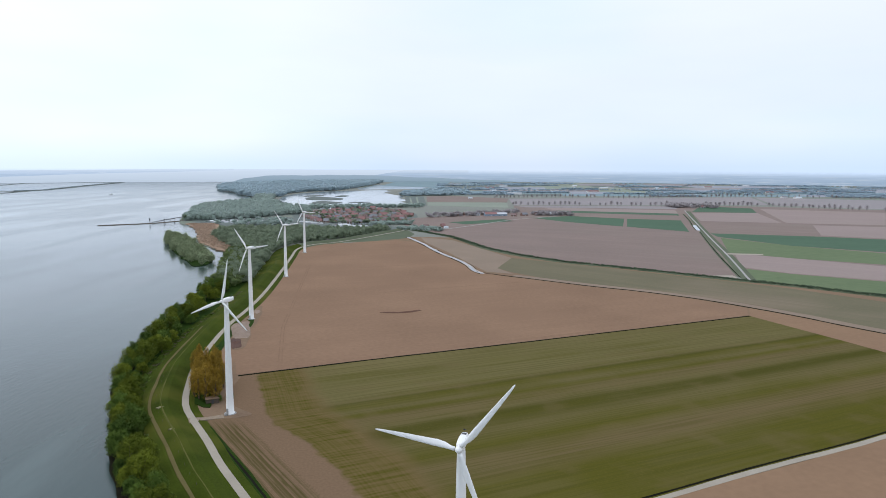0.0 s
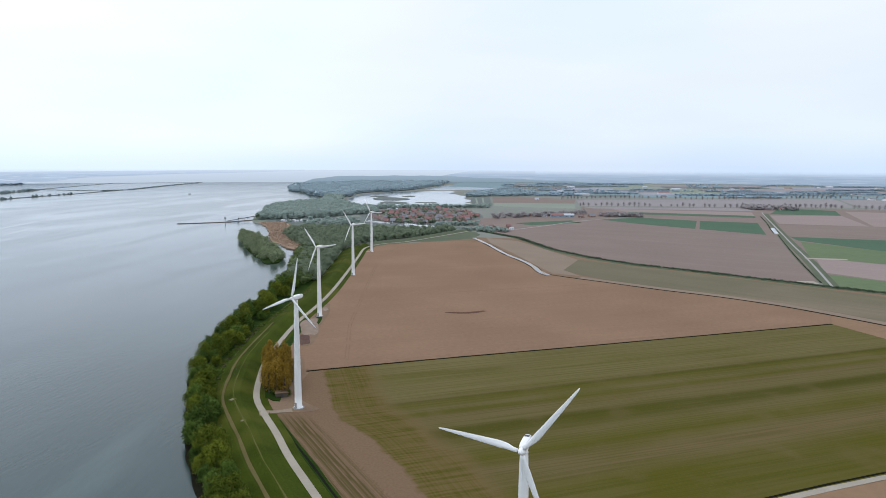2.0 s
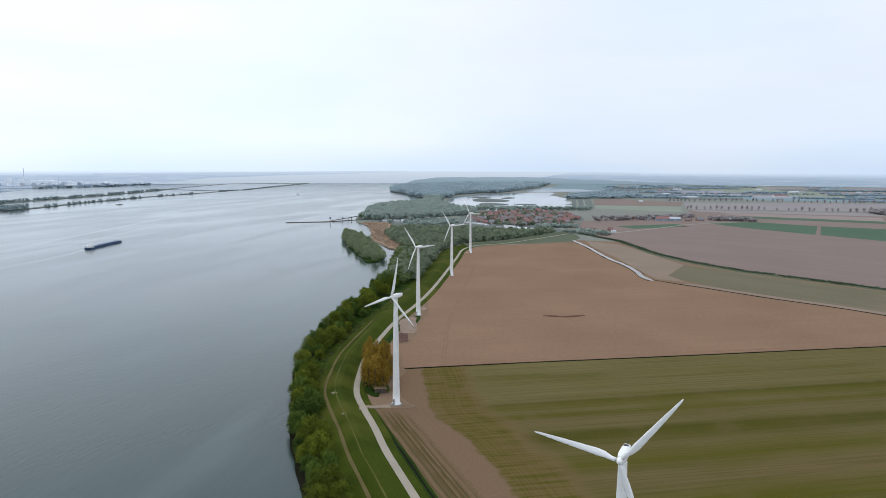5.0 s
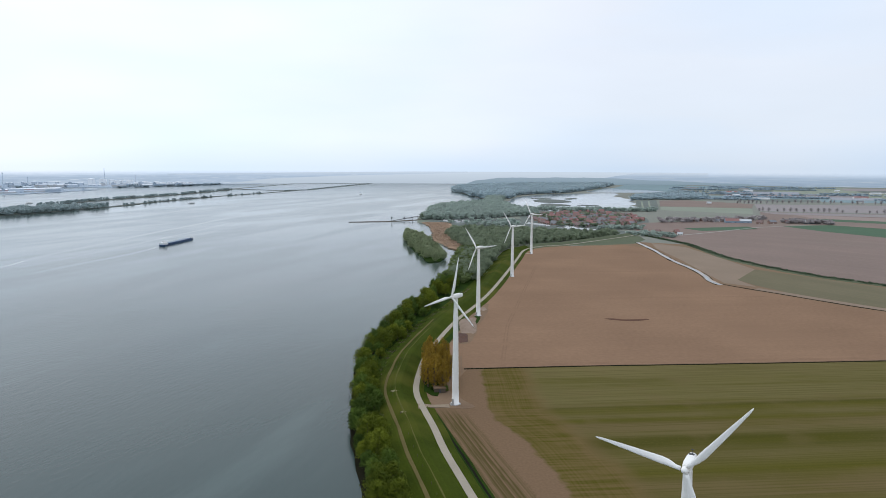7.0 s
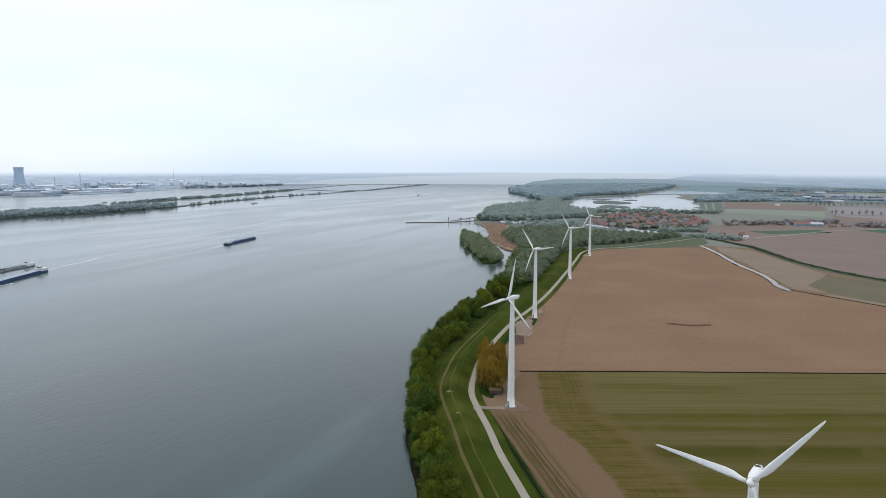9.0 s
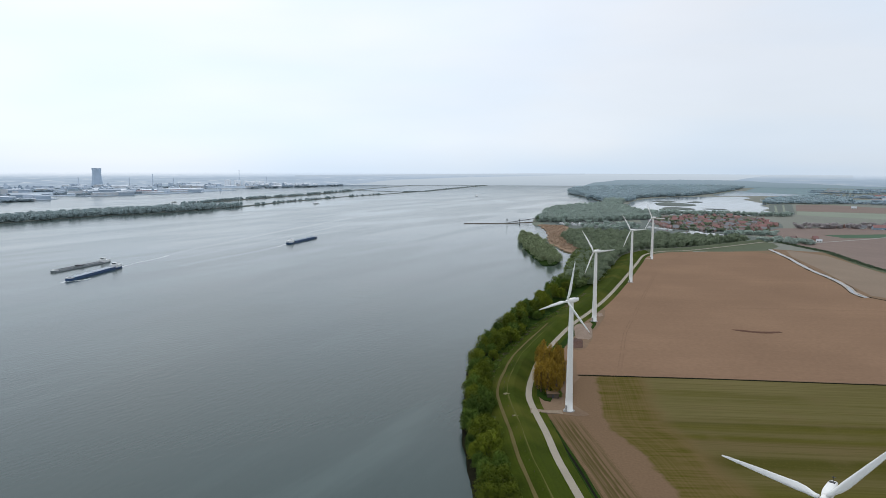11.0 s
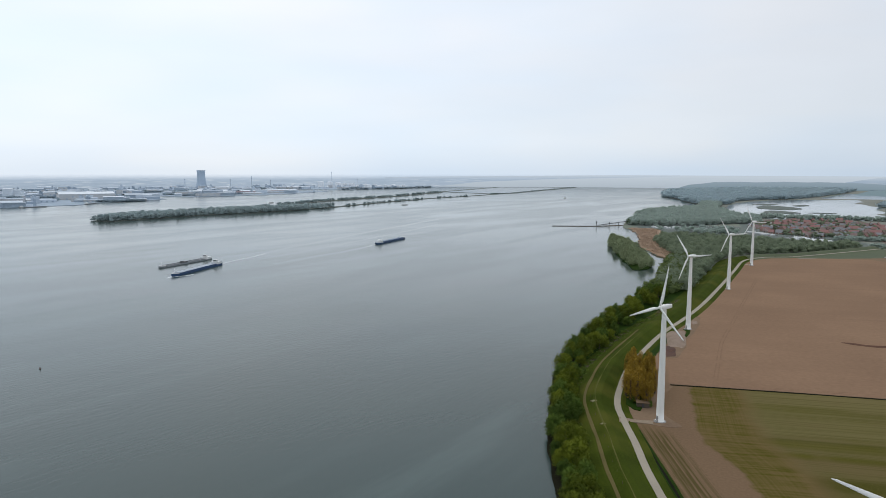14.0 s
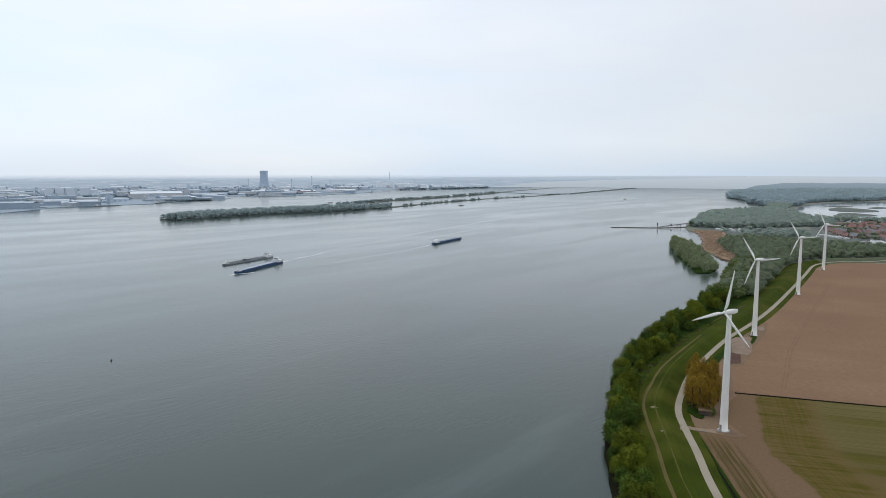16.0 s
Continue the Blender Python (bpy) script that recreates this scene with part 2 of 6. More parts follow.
    lift, melt, clear, mix3 = n.new("ShaderNodeMath"), n.new("ShaderNodeMapRange"), n.new("ShaderNodeBsdfTransparent"), n.new("ShaderNodeMixShader")
    lift.operation = "MULTIPLY_ADD"
    lift.inputs[1].default_value = 10
    l.new(no3.outputs["Fac"], lift.inputs[0])
    l.new(sep.outputs["Z"], lift.inputs[2])
    melt.interpolation_type = "SMOOTHSTEP"
    melt.inputs["From Min"].default_value, melt.inputs["From Max"].default_value = z1 + 4 - fade_out, z1 + 4
    l.new(lift.outputs[0], melt.inputs[0])
    l.new(melt.outputs[0], mix3.inputs[0])
    l.new(e.outputs[0], mix3.inputs[1])
    l.new(clear.outputs[0], mix3.inputs[2])
    l.new(mix3.outputs[0], n["Material Output"].inputs["Surface"])
    return mat


def crop_material():
    """Young crop in long rows: bands of thicker and thinner growth, a bare lane outside the crop's edge, and a headland whose rows follow that edge."""
    mat = bpy.data.materials.new("young_crop")
    mat.use_nodes = True
    n, l = mat.node_tree.nodes, mat.node_tree.links
    b = n["Principled BSDF"]
    b.inputs["Roughness"].default_value, b.inputs["Specular IOR Level"].default_value = 0.9, 0.02
    here = n.new("ShaderNodeTexCoord").outputs["Object"]
    inward = n.new("ShaderNodeAttribute")
    inward.attribute_name = "inward"
    inward = inward.outputs["Fac"]

    def math_node(op, a, c, e=0.0):
        m = n.new("ShaderNodeMath")
        m.operation = op
        for socket, value in zip(m.inputs, (a, c, e)):
            if isinstance(value, (int, float)):
                socket.default_value = value
            else:
                l.new(value, socket)
        return m.outputs[0]

    def noise_at(scale, detail, vector):
        t = n.new("ShaderNodeTexNoise")
        t.inputs["Scale"].default_value, t.inputs["Detail"].default_value = scale, detail
        l.new(vector, t.inputs["Vector"])
        return t.outputs["Fac"]

    def spread(value, low, high, top=1.0):
        m = n.new("ShaderNodeMapRange")
        m.interpolation_type = "SMOOTHSTEP"
        m.inputs["From Min"].default_value, m.inputs["From Max"].default_value, m.inputs["To Max"].default_value = low, high, top
        l.new(value, m.inputs[0])
        return m.outputs[0]

    def blend(fac, a, c):
        m = n.new("ShaderNodeMix")
        m.data_type = "RGBA"
        for socket, value in ((m.inputs[0], fac), (m.inputs[6], a), (m.inputs[7], c)):
            if isinstance(value, tuple):
                socket.default_value = (*value, 1)
            else:
                l.new(value, socket)
        return m.outputs[2]

    def turned(scale):
        t, k = n.new("ShaderNodeMapping"), n.new("ShaderNodeMapping")
        t.inputs["Rotation"].default_value = (0, 0, -radians(24.5))
        k.inputs["Scale"].default_value = (*scale, 1)
        l.new(here, t.inputs["Vector"])
        l.new(t.outputs[0], k.inputs["Vector"])
        return k.outputs[0]

    def along_edge(scale):
        sep, join = n.new("ShaderNodeSeparateXYZ"), n.new("ShaderNodeCombineXYZ")
        l.new(here, sep.inputs[0])
        l.new(math_node("MULTIPLY", inward, scale), join.inputs[0])
        l.new(math_node("MULTIPLY", sep.outputs["Y"], 0.012), join.inputs[1])
        return join.outputs[0]

    stains, grain = noise_at(0.045, 5, here), noise_at(0.9, 4, here)
    wide = noise_at(0.012, 3, here)
    soil = blend(spread(grain, 0.25, 0.75), (0.155, 0.10, 0.06), (0.178, 0.116, 0.07))
    # long rows
    across = n.new("ShaderNodeSeparateXYZ")
    l.new(turned((1, 1)), across.inputs[0])
    v = math_node("ADD", across.outputs["Y"], math_node("MULTIPLY", math_node("SUBTRACT", noise_at(0.02, 3, turned((0.12, 1))), 0.5), 7))
    ramp = n.new("ShaderNodeValToRGB")
    r = ramp.color_ramp
    olive, green, dark, brown = (0.119, 0.097, 0.038, 1), (0.081, 0.074, 0.011, 1), (0.06, 0.056, 0.010, 1), (0.127, 0.094, 0.042, 1)
    r.elements[0].position, r.elements[0].color = 0.0, green
    r.elements[1].position, r.elements[1].color = 1.0, olive
    for at, col in ((150, green), (205, green), (218, brown), (229, brown), (238, green), (252, olive), (264, dark), (269, dark), (275, olive), (286, brown), (292, green), (297, olive), (306, green), (309, dark), (312, olive), (318, (0.135, 0.113, 0.046, 1)), (345, (0.125, 0.106, 0.04, 1)), (372, (0.14, 0.115, 0.048, 1))):
        r.elements.new((at - 100) / 300).color = col
    l.new(math_node("MULTIPLY_ADD", v, 1 / 300, -1 / 3), ramp.inputs[0])
    bands = spread(noise_at(1.0, 4, turned((0.004, 0.11))), 0.4, 0.62, 0.42)
    lines = spread(noise_at(1.0, 5, turned((0.012, 0.9))), 0.42, 0.62, 0.42)
    rows = blend(bands, ramp.outputs[0], blend(spread(wide, 0.4, 0.6), green[:3], olive[:3]))
    rows = blend(lines, rows, dark[:3])
    rows = blend(spread(stains, 0.5, 0.72, 0.35), rows, brown[:3])
    rows = blend(spread(grain, 0.5, 0.8, 0.25), rows, (0.15, 0.122, 0.036))
    # the headland: thinner, in rows along the edge, with cross drifts
    rut = spread(noise_at(1.0, 5, along_edge(1.1)), 0.4, 0.62)
    drift = spread(noise_at(1.0, 4, turned((0.03, 0.5))), 0.4, 0.64)
    mixed = math_node("MULTIPLY_ADD", rut, 0.3, math_node("MULTIPLY", drift, 0.6))
    thin = blend(mixed, (0.128, 0.092, 0.034), (0.064, 0.06, 0.006))
    thin = blend(spread(stains, 0.48, 0.72, 0.5), thin, (0.14, 0.094, 0.044))
    jitter = math_node("ADD", inward, math_node("MULTIPLY", math_node("SUBTRACT", stains, 0.5), 14))
    inner = spread(jitter, 22, 29)
    colour = blend(inner, thin, rows)
    colour = blend(math_node("MULTIPLY", spread(jitter, 19, 24, 0.35), math_node("SUBTRACT", 1.0, spread(jitter, 26, 34))), colour, (0.15, 0.10, 0.048))
    # the bare lane, and weedy ruts beyond it
    edge = math_node("ADD", inward, math_node("MULTIPLY", math_node("SUBTRACT", noise_at(0.16, 4, here), 0.5), 7))
    away = n.new("ShaderNodeVectorMath")
    away.operation = "DOT_PRODUCT"
    away.inputs[1].default_value = (0.819, 0.572, 0)
    l.new(here, away.inputs[0])
    away = math_node("SUBTRACT", away.outputs["Value"], 77.1)
    rank = n.new("ShaderNodeCombineXYZ")
    l.new(math_node("MULTIPLY", away, 0.75), rank.inputs[0])
    l.new(math_node("MULTIPLY", stains, 1.2), rank.inputs[1])
    ragged = math_node("ADD", away, math_node("MULTIPLY", math_node("SUBTRACT", grain, 0.5), 3))
    weeds = math_node("MULTIPLY", math_node("SUBTRACT", 1.0, spread(ragged, 13.5, 16.5)), spread(noise_at(1.0, 5, rank.outputs[0]), 0.36, 0.6, 0.85))
    north = n.new("ShaderNodeSeparateXYZ")
    l.new(here, north.inputs[0])
    weeds = math_node("MULTIPLY", weeds, math_node("SUBTRACT", 1.0, spread(north.outputs["Y"], 285, 302)))
    bare = blend(weeds, soil, (0.068, 0.056, 0.018))
    colour = blend(spread(edge, -0.8, 2.2), bare, colour)
    l.new(colour, b.inputs["Base Color"])
    bp = n.new("ShaderNodeBump")
    bp.inputs["Strength"].default_value, bp.inputs["Distance"].default_value = 0.5, 0.03
    l.new(grain, bp.inputs["Height"])
    l.new(bp.outputs[0], b.inputs["Normal"])
    return mat


M_GROUND = material("polder_ground", (0.21, 0.21, 0.175), (0.15, 0.158, 0.13), 0.004, 0.1, third=(0.14, 0.165, 0.12))
M_SOIL = material("ploughed_soil", (0.275, 0.172, 0.108), (0.188, 0.116, 0.073), 0.012, 0.35, bump=0.03, rows=(24, 1.4, 0.3), third=(0.222, 0.138, 0.087), specular=0.04)
# Ploughed soil again, greyed: the haze over far fields is in the colour.
M_SOIL_FAR = material("hazed_ploughed_soil", (0.25, 0.187, 0.157), (0.18, 0.135, 0.115), 0.008, 0.2, rows=(-32, 3, 0.6), third=(0.215, 0.17, 0.14), specular=0.1)
M_SOIL_DRY = material("dry_soil", (0.262, 0.165, 0.10), (0.20, 0.125, 0.076), 0.02, 0.3, bump=0.03, rows=(26, 2.5, 0.3), specular=0.05)
M_CROP = crop_material()
M_MARGIN = material("field_margins", (0.235, 0.155, 0.10), (0.165, 0.108, 0.068), 0.02, 0.4, third=(0.185, 0.132, 0.08), specular=0.05)
M_OLIVE = material("thin_grass", (0.175, 0.147, 0.09), (0.118, 0.106, 0.062), 0.012, 0.4, rows=(-42, 2.5, 0.6), third=(0.20, 0.155, 0.105), specular=0.1)
M_GRASS = material("dike_grass", (0.058, 0.076, 0.008), (0.022, 0.034, 0.003), 0.05, 1.3, bump=0.06, third=(0.072, 0.076, 0.012), specular=0.03)
M_VERGE = material("wet_grass", (0.028, 0.055, 0.007), (0.010, 0.022, 0.003), 0.06, 1.2, bump=0.06, specular=0.03)
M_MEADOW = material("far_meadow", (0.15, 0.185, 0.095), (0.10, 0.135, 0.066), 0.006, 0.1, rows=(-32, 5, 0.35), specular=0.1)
# Meadow for the far polder, with haze mixed into its green.
M_MEADOW_PALE = material("hazed_meadow", (0.235, 0.26, 0.20), (0.18, 0.205, 0.155), 0.006, 0.1)
M_WHEAT = material("winter_wheat", (0.085, 0.14, 0.085), (0.055, 0.10, 0.06), 0.006, 0.1, rows=(-20, 6, 0.4), specular=0.1)
M_ROAD = material("concrete_road", (0.36, 0.315, 0.25), (0.27, 0.235, 0.185), 0.08, 1.5, rough=0.85)
M_SAND_ROAD = material("sandy_road", (0.30, 0.24, 0.175), (0.21, 0.16, 0.112), 0.1, 1.0, specular=0.05)
M_TRACK = material("dirt_track", (0.147, 0.119, 0.048), (0.084, 0.071, 0.026), 0.1, 1.2, specular=0.05)
M_SAND = material("sand_and_rubble", (0.36, 0.30, 0.23), (0.24, 0.19, 0.15), 0.1, 0.8, bump=0.3)
M_REED = material("dry_reed", (0.34, 0.225, 0.145), (0.24, 0.16, 0.10), 0.03, 0.5, bump=0.5)
M_SCUFF = material("scuffed_sand", (0.24, 0.21, 0.125), (0.13, 0.125, 0.06), 0.4, 1.5, specular=0.05)
# Near-black and without sheen, so the flat strip reads as a dark ditch.
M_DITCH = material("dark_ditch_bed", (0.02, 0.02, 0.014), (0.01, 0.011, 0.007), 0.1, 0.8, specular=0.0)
M_WATER = water_material("river_water", (0.032, 0.054, 0.049), 0.165, 0.08)
M_LAKE = water_material("lake_water", (0.15, 0.165, 0.17), 0.09, 0.012)
M_STUBBLE = material("stubble", (0.25, 0.185, 0.13), (0.19, 0.138, 0.096), 0.015, 0.4, rows=(-40, 2.5, 0.35))
# Stubble, soil and wheat for far fields, paled and blued by painted haze.
M_STUBBLE_FAR = material("hazed_stubble", (0.285, 0.255, 0.25), (0.225, 0.202, 0.20), 0.004, 0.08, specular=0.1)
M_SOIL_PALE = material("hazed_soil", (0.30, 0.233, 0.208), (0.245, 0.19, 0.17), 0.006, 0.15, rows=(-32, 4, 0.4), specular=0.1)
M_FAR_WHEAT = material("hazed_bluish_wheat", (0.19, 0.26, 0.275), (0.145, 0.21, 0.225), 0.004, 0.08)
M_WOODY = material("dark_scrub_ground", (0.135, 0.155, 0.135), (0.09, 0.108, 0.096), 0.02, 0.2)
M_WET = material("wet_soil", (0.125, 0.064, 0.042), (0.07, 0.036, 0.025), 0.2, 0.5, bump=0.3, specular=0.05)
# Ditch-bank earth, and the painted shade along the willows' waterline.
M_EARTH_SHADE = material("bank_earth_and_shade", (0.022, 0.021, 0.013), (0.009, 0.009, 0.006), 0.1, 0.8, specular=0.0)
M_REED_PALE = material("bleached_reed", (0.42, 0.36, 0.31), (0.30, 0.25, 0.21), 0.06, 0.6)
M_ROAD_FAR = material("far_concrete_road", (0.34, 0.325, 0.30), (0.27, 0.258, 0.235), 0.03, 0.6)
# Bluish and raised in tone: the far bank's haze is in this colour.
M_QUAY = material("hazed_quay_and_yards", (0.36, 0.43, 0.505), (0.25, 0.31, 0.375), 0.012, 0.05, third=(0.25, 0.315, 0.36))
M_YARD = material("trodden_sand", (0.225, 0.155, 0.10), (0.15, 0.10, 0.066), 0.08, 0.7, bump=0.15, specular=0.05)
M_RUBBLE = material("pale_rubble", (0.31, 0.235, 0.185), (0.19, 0.14, 0.105), 0.15, 0.9, bump=0.4, specular=0.05)
M_PIT = material("dug_earth", (0.12, 0.06, 0.04), (0.05, 0.026, 0.02), 0.1, 0.7, bump=0.2)
M_DARK_WOOD = material("weathered_wood", (0.12, 0.095, 0.07), (0.06, 0.048, 0.036), 0.6, 4)
# Far soil whose lilac tone is haze put into the colour.
M_FAR_SOIL = material("hazed_lilac_soil", (0.29, 0.295, 0.325), (0.23, 0.24, 0.27), 0.004, 0.08)
# Rank grass of banks and verges; its greyer green also paints haze on the dike's end.
M_HEDGE_GRASS = material("rank_and_hazed_grass", (0.105, 0.12, 0.066), (0.06, 0.075, 0.04), 0.03, 0.5, bump=0.1)
M_WORN = material("worn_grass", (0.12, 0.115, 0.035), (0.06, 0.065, 0.014), 0.1, 1.0, specular=0.03)
M_TURBINE = plain("white_turbine_paint", (0.86, 0.845, 0.81), 0.35, wear=0.06, scale=0.5)
M_DARK = plain("dark_metal", (0.05, 0.05, 0.055), 0.5)
M_CONCRETE = plain("concrete", (0.36, 0.35, 0.33), 0.9, wear=0.3)


# ---------------------------------------------------------------- builders
def mesh_object(name, verts, faces, mat, parent=None, smooth=False):
    me = bpy.data.meshes.new(name)
    me.from_pydata([tuple(v) for v in verts], [], faces)
    me.materials.append(mat)
    if smooth:
        me.shade_smooth()
    ob = new(name, me)
    ob.parent = parent
    return ob


def part(name, bm, mat, parent, label=""):
    """One mesh under a thing or under a part."""
    me = bpy.data.meshes.new(name)
    bm.to_mesh(me)
    bm.free()
    me.materials.append(mat)
    ob = new(name, me)
    ob.parent = parent
    return tagged(ob, label)


def curve_through(points, closed=False, step=12.0):
    """A smooth line through plan points, as Catmull-Rom pieces."""
    p = [Vector(q) for q in points]
    n = len(p)
    out = []
    for i in range(n if closed else n - 1):
        a, b, c, d = (p[(i + k) % n] if closed else p[min(max(i + k, 0), n - 1)] for k in (-1, 0, 1, 2))
        m = max(1, int((c - b).length / step))
        for j in range(m):
            s = j / m
            out.append(0.5 * (2 * b + (c - a) * s + (2 * a - 5 * b + 4 * c - d) * s * s + (3 * b - a - 3 * c + d) * s ** 3))
    if not closed:
        out.append(p[-1])
    return out


def slab(name, points, z, mat, deep=1.0, round_off=False, ragged=0.0, step=12.0):
    """A flat piece of ground with an edge of its own that goes down by deep."""
    p = curve_through(points, True, step) if round_off else [Vector(q) for q in points]
    if ragged:
        p = [q + ragged * Vector((noise.noise((q.x * 0.05, q.y * 0.05, 3)), noise.noise((q.x * 0.05, q.y * 0.05, 9)))) for q in p]
    area = sum(a.x * b.y - b.x * a.y for a, b in zip(p, p[1:] + p[:1]))
    if area < 0:
        p.reverse()
    n = len(p)
    verts = [(q.x, q.y, z) for q in p] + [(q.x, q.y, z - deep) for q in p]
    faces = [tuple(range(n))] + [(i, n + i, n + (i + 1) % n, (i + 1) % n) for i in range(n)]
    return tagged(mesh_object(name, verts, faces, mat), kind="structure")


def sweep(name, points, profile, mats, step=8.0, wobble=0.0):
    """A strip with a cross-section along a plan line. profile: (offset to the left, height); mats: one material, or one for each strip."""
    line = curve_through(points, False, step)
    verts, faces = [], []
    m = len(profile)
    for i, q in enumerate(line):
        way = (line[min(i + 1, len(line) - 1)] - line[max(i - 1, 0)]).normalized()
        left = Vector((-way.y, way.x))
        for k, (s, z) in enumerate(profile):
            w = wobble * noise.noise((q.x * 0.06, q.y * 0.06, k * 3.7)) if wobble else 0
            v = q + left * (s + w)
            verts.append((v.x, v.y, z))
    for i in range(len(line) - 1):
        for k in range(m - 1):
            faces.append((i * m + k, i * m + k + 1, (i + 1) * m + k + 1, (i + 1) * m + k))
    faces = [tuple(reversed(f)) for f in faces]
    each = mats if isinstance(mats, list) else [mats]
    ob = mesh_object(name, verts, faces, each[0])
    for extra in each[1:]:
        ob.data.materials.append(extra)
    if len(each) > 1:
        for j, poly in enumerate(ob.data.polygons):
            poly.material_index = j % (m - 1)
    return tagged(ob, kind="structure")


def lathe(bm, rings, sides=24, m=None):
    """A turned body from (radius, height) rings."""
    rows = []
    for r, z in rings:
        rows.append([bm.verts.new((r * math.cos(2 * math.pi * i / sides), r * math.sin(2 * math.pi * i / sides), z)) for i in range(sides)])
    for a, b in zip(rows, rows[1:]):
        for i in range(sides):
            f = bm.faces.new((a[i], a[(i + 1) % sides], b[(i + 1) % sides], b[i]))
            f.smooth = True
    for ring, turned in ((rows[0], True), (rows[-1], False)):
        cap = [bm.verts.new(v.co) for v in ring]
        bm.faces.new(list(reversed(cap)) if turned else cap)
        rows.append(cap)
    if m is not None:
        bmesh.ops.transform(bm, matrix=m, verts=[v for row in rows for v in row])


def box(bm, x0, x1, y0, y1, z0, z1, m=None):
    v = [bm.verts.new((x, y, z)) for z in (z0, z1) for y in (y0, y1) for x in (x0, x1)]
    for f in ((0, 2, 3, 1), (4, 5, 7, 6), (0, 1, 5, 4), (2, 6, 7, 3), (0, 4, 6, 2), (1, 3, 7, 5)):
        bm.faces.new([v[i] for i in f])
    if m is not None:
        bmesh.ops.transform(bm, matrix=m, verts=v)
    return v


def empty(name, m, label="", category="", group="", kind=""):
    ob = new(name)
    ob.matrix_world = m
    return tagged(ob, label, category, group, kind)


# ---------------------------------------------------------------- water, land, distance
far = [(4880 * math.cos(radians(a)), 4880 * math.sin(radians(a))) for a in range(0, 360, 5)]
tagged(slab("water", far, -0.6, M_WATER, 3.0), "wide grey river with faint wind streaks", "river")

SHORE = [(-20, 90), (-72, 160), (-108, 218), (-132, 258), (-158, 310), (-178, 356), (-196, 425), (-208, 508), (-224, 628), (-246, 730), (-276, 844),
         (-287, 894), (-316, 917), (-377, 1011), (-429, 1146), (-488, 1273), (-545, 1359), (-640, 1653), (-675, 1909), (-650, 2010), (-615, 2123),
         (-704, 2420), (-875, 2803), (-1130, 3380), (-1240, 3800)]
rim = [(4860 * math.sin(radians(a)), 4860 * math.cos(radians(a))) for a in range(-6, 186, 6)]
land = [tuple(q) for q in curve_through(SHORE, False, 10.0)] + [(-1050, 4500)] + rim + [(-200, -4700), (60, -300)]
tagged(slab("ground", land, -0.05, M_GROUND, 2.5), "flat polder land behind a river dike", "ground")


def arc(name, stations, radius, mat, rugged=0.0):
    """A far band of the distance. stations: (heading, counted to the left from straight ahead, foot, top)."""
    verts, faces = [], []
    for (a0, f0, t0), (a1, f1, t1) in zip(stations, stations[1:]):
        n = max(2, int(abs(a1 - a0) * 4))
        for i in range(n + 1):
            k = i / n
            a = radians(a0 + (a1 - a0) * k)
            x, y = -radius * math.sin(a), radius * math.cos(a)
            lift = rugged * noise.noise((x * 0.006, y * 0.006, 1.7)) + 0.4 * rugged * noise.noise((x * 0.03, y * 0.03, 4.2))
            verts += [(x, y, f0 + (f1 - f0) * k), (x, y, t0 + (t1 - t0) * k + lift)]
            if i:
                m = len(verts)
                faces.append((m - 4, m - 3, m - 1, m - 2))
    return tagged(mesh_object(name, verts, faces, mat), kind="structure")


# Distance haze is painted into these glowing colours, paler towards the top.
M_FAR_LAND = distance_haze_material("far_land", (0.31, 0.395, 0.495), (0.48, 0.585, 0.72), (0.26, 0.35, 0.45), 0, 92, 0.0035, (0.46, 0.53, 0.605), 44.0)
M_FAR_TOWN = distance_haze_material("far_town_and_woods", (0.41, 0.50, 0.615), (0.50, 0.61, 0.755), (0.29, 0.38, 0.49), 0, 98, 0.005, (0.64, 0.71, 0.79), 50.0)
M_FAR_WOOD = distance_haze_material("far_wood", (0.235, 0.315, 0.37), (0.315, 0.40, 0.48), (0.26, 0.345, 0.415), 0, 50)
# The far water's sky reflection is part of its glowing colour too.
M_FAR_WATER = distance_haze_material("far_water", (0.475, 0.55, 0.63), (0.61, 0.69, 0.78), (0.53, 0.605, 0.69), 0, 86)
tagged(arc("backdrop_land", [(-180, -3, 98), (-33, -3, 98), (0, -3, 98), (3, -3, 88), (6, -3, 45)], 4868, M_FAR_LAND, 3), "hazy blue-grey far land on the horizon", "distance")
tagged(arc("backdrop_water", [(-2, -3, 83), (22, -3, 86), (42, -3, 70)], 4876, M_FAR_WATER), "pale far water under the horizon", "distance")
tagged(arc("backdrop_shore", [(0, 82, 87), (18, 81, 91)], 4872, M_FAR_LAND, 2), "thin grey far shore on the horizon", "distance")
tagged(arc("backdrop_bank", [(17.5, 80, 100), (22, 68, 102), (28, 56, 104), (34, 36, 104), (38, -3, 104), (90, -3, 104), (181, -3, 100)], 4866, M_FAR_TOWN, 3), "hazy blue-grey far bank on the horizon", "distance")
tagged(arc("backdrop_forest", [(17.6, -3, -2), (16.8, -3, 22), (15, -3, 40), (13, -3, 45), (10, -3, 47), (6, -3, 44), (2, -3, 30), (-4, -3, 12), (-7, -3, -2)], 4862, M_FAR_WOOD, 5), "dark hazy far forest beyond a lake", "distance")

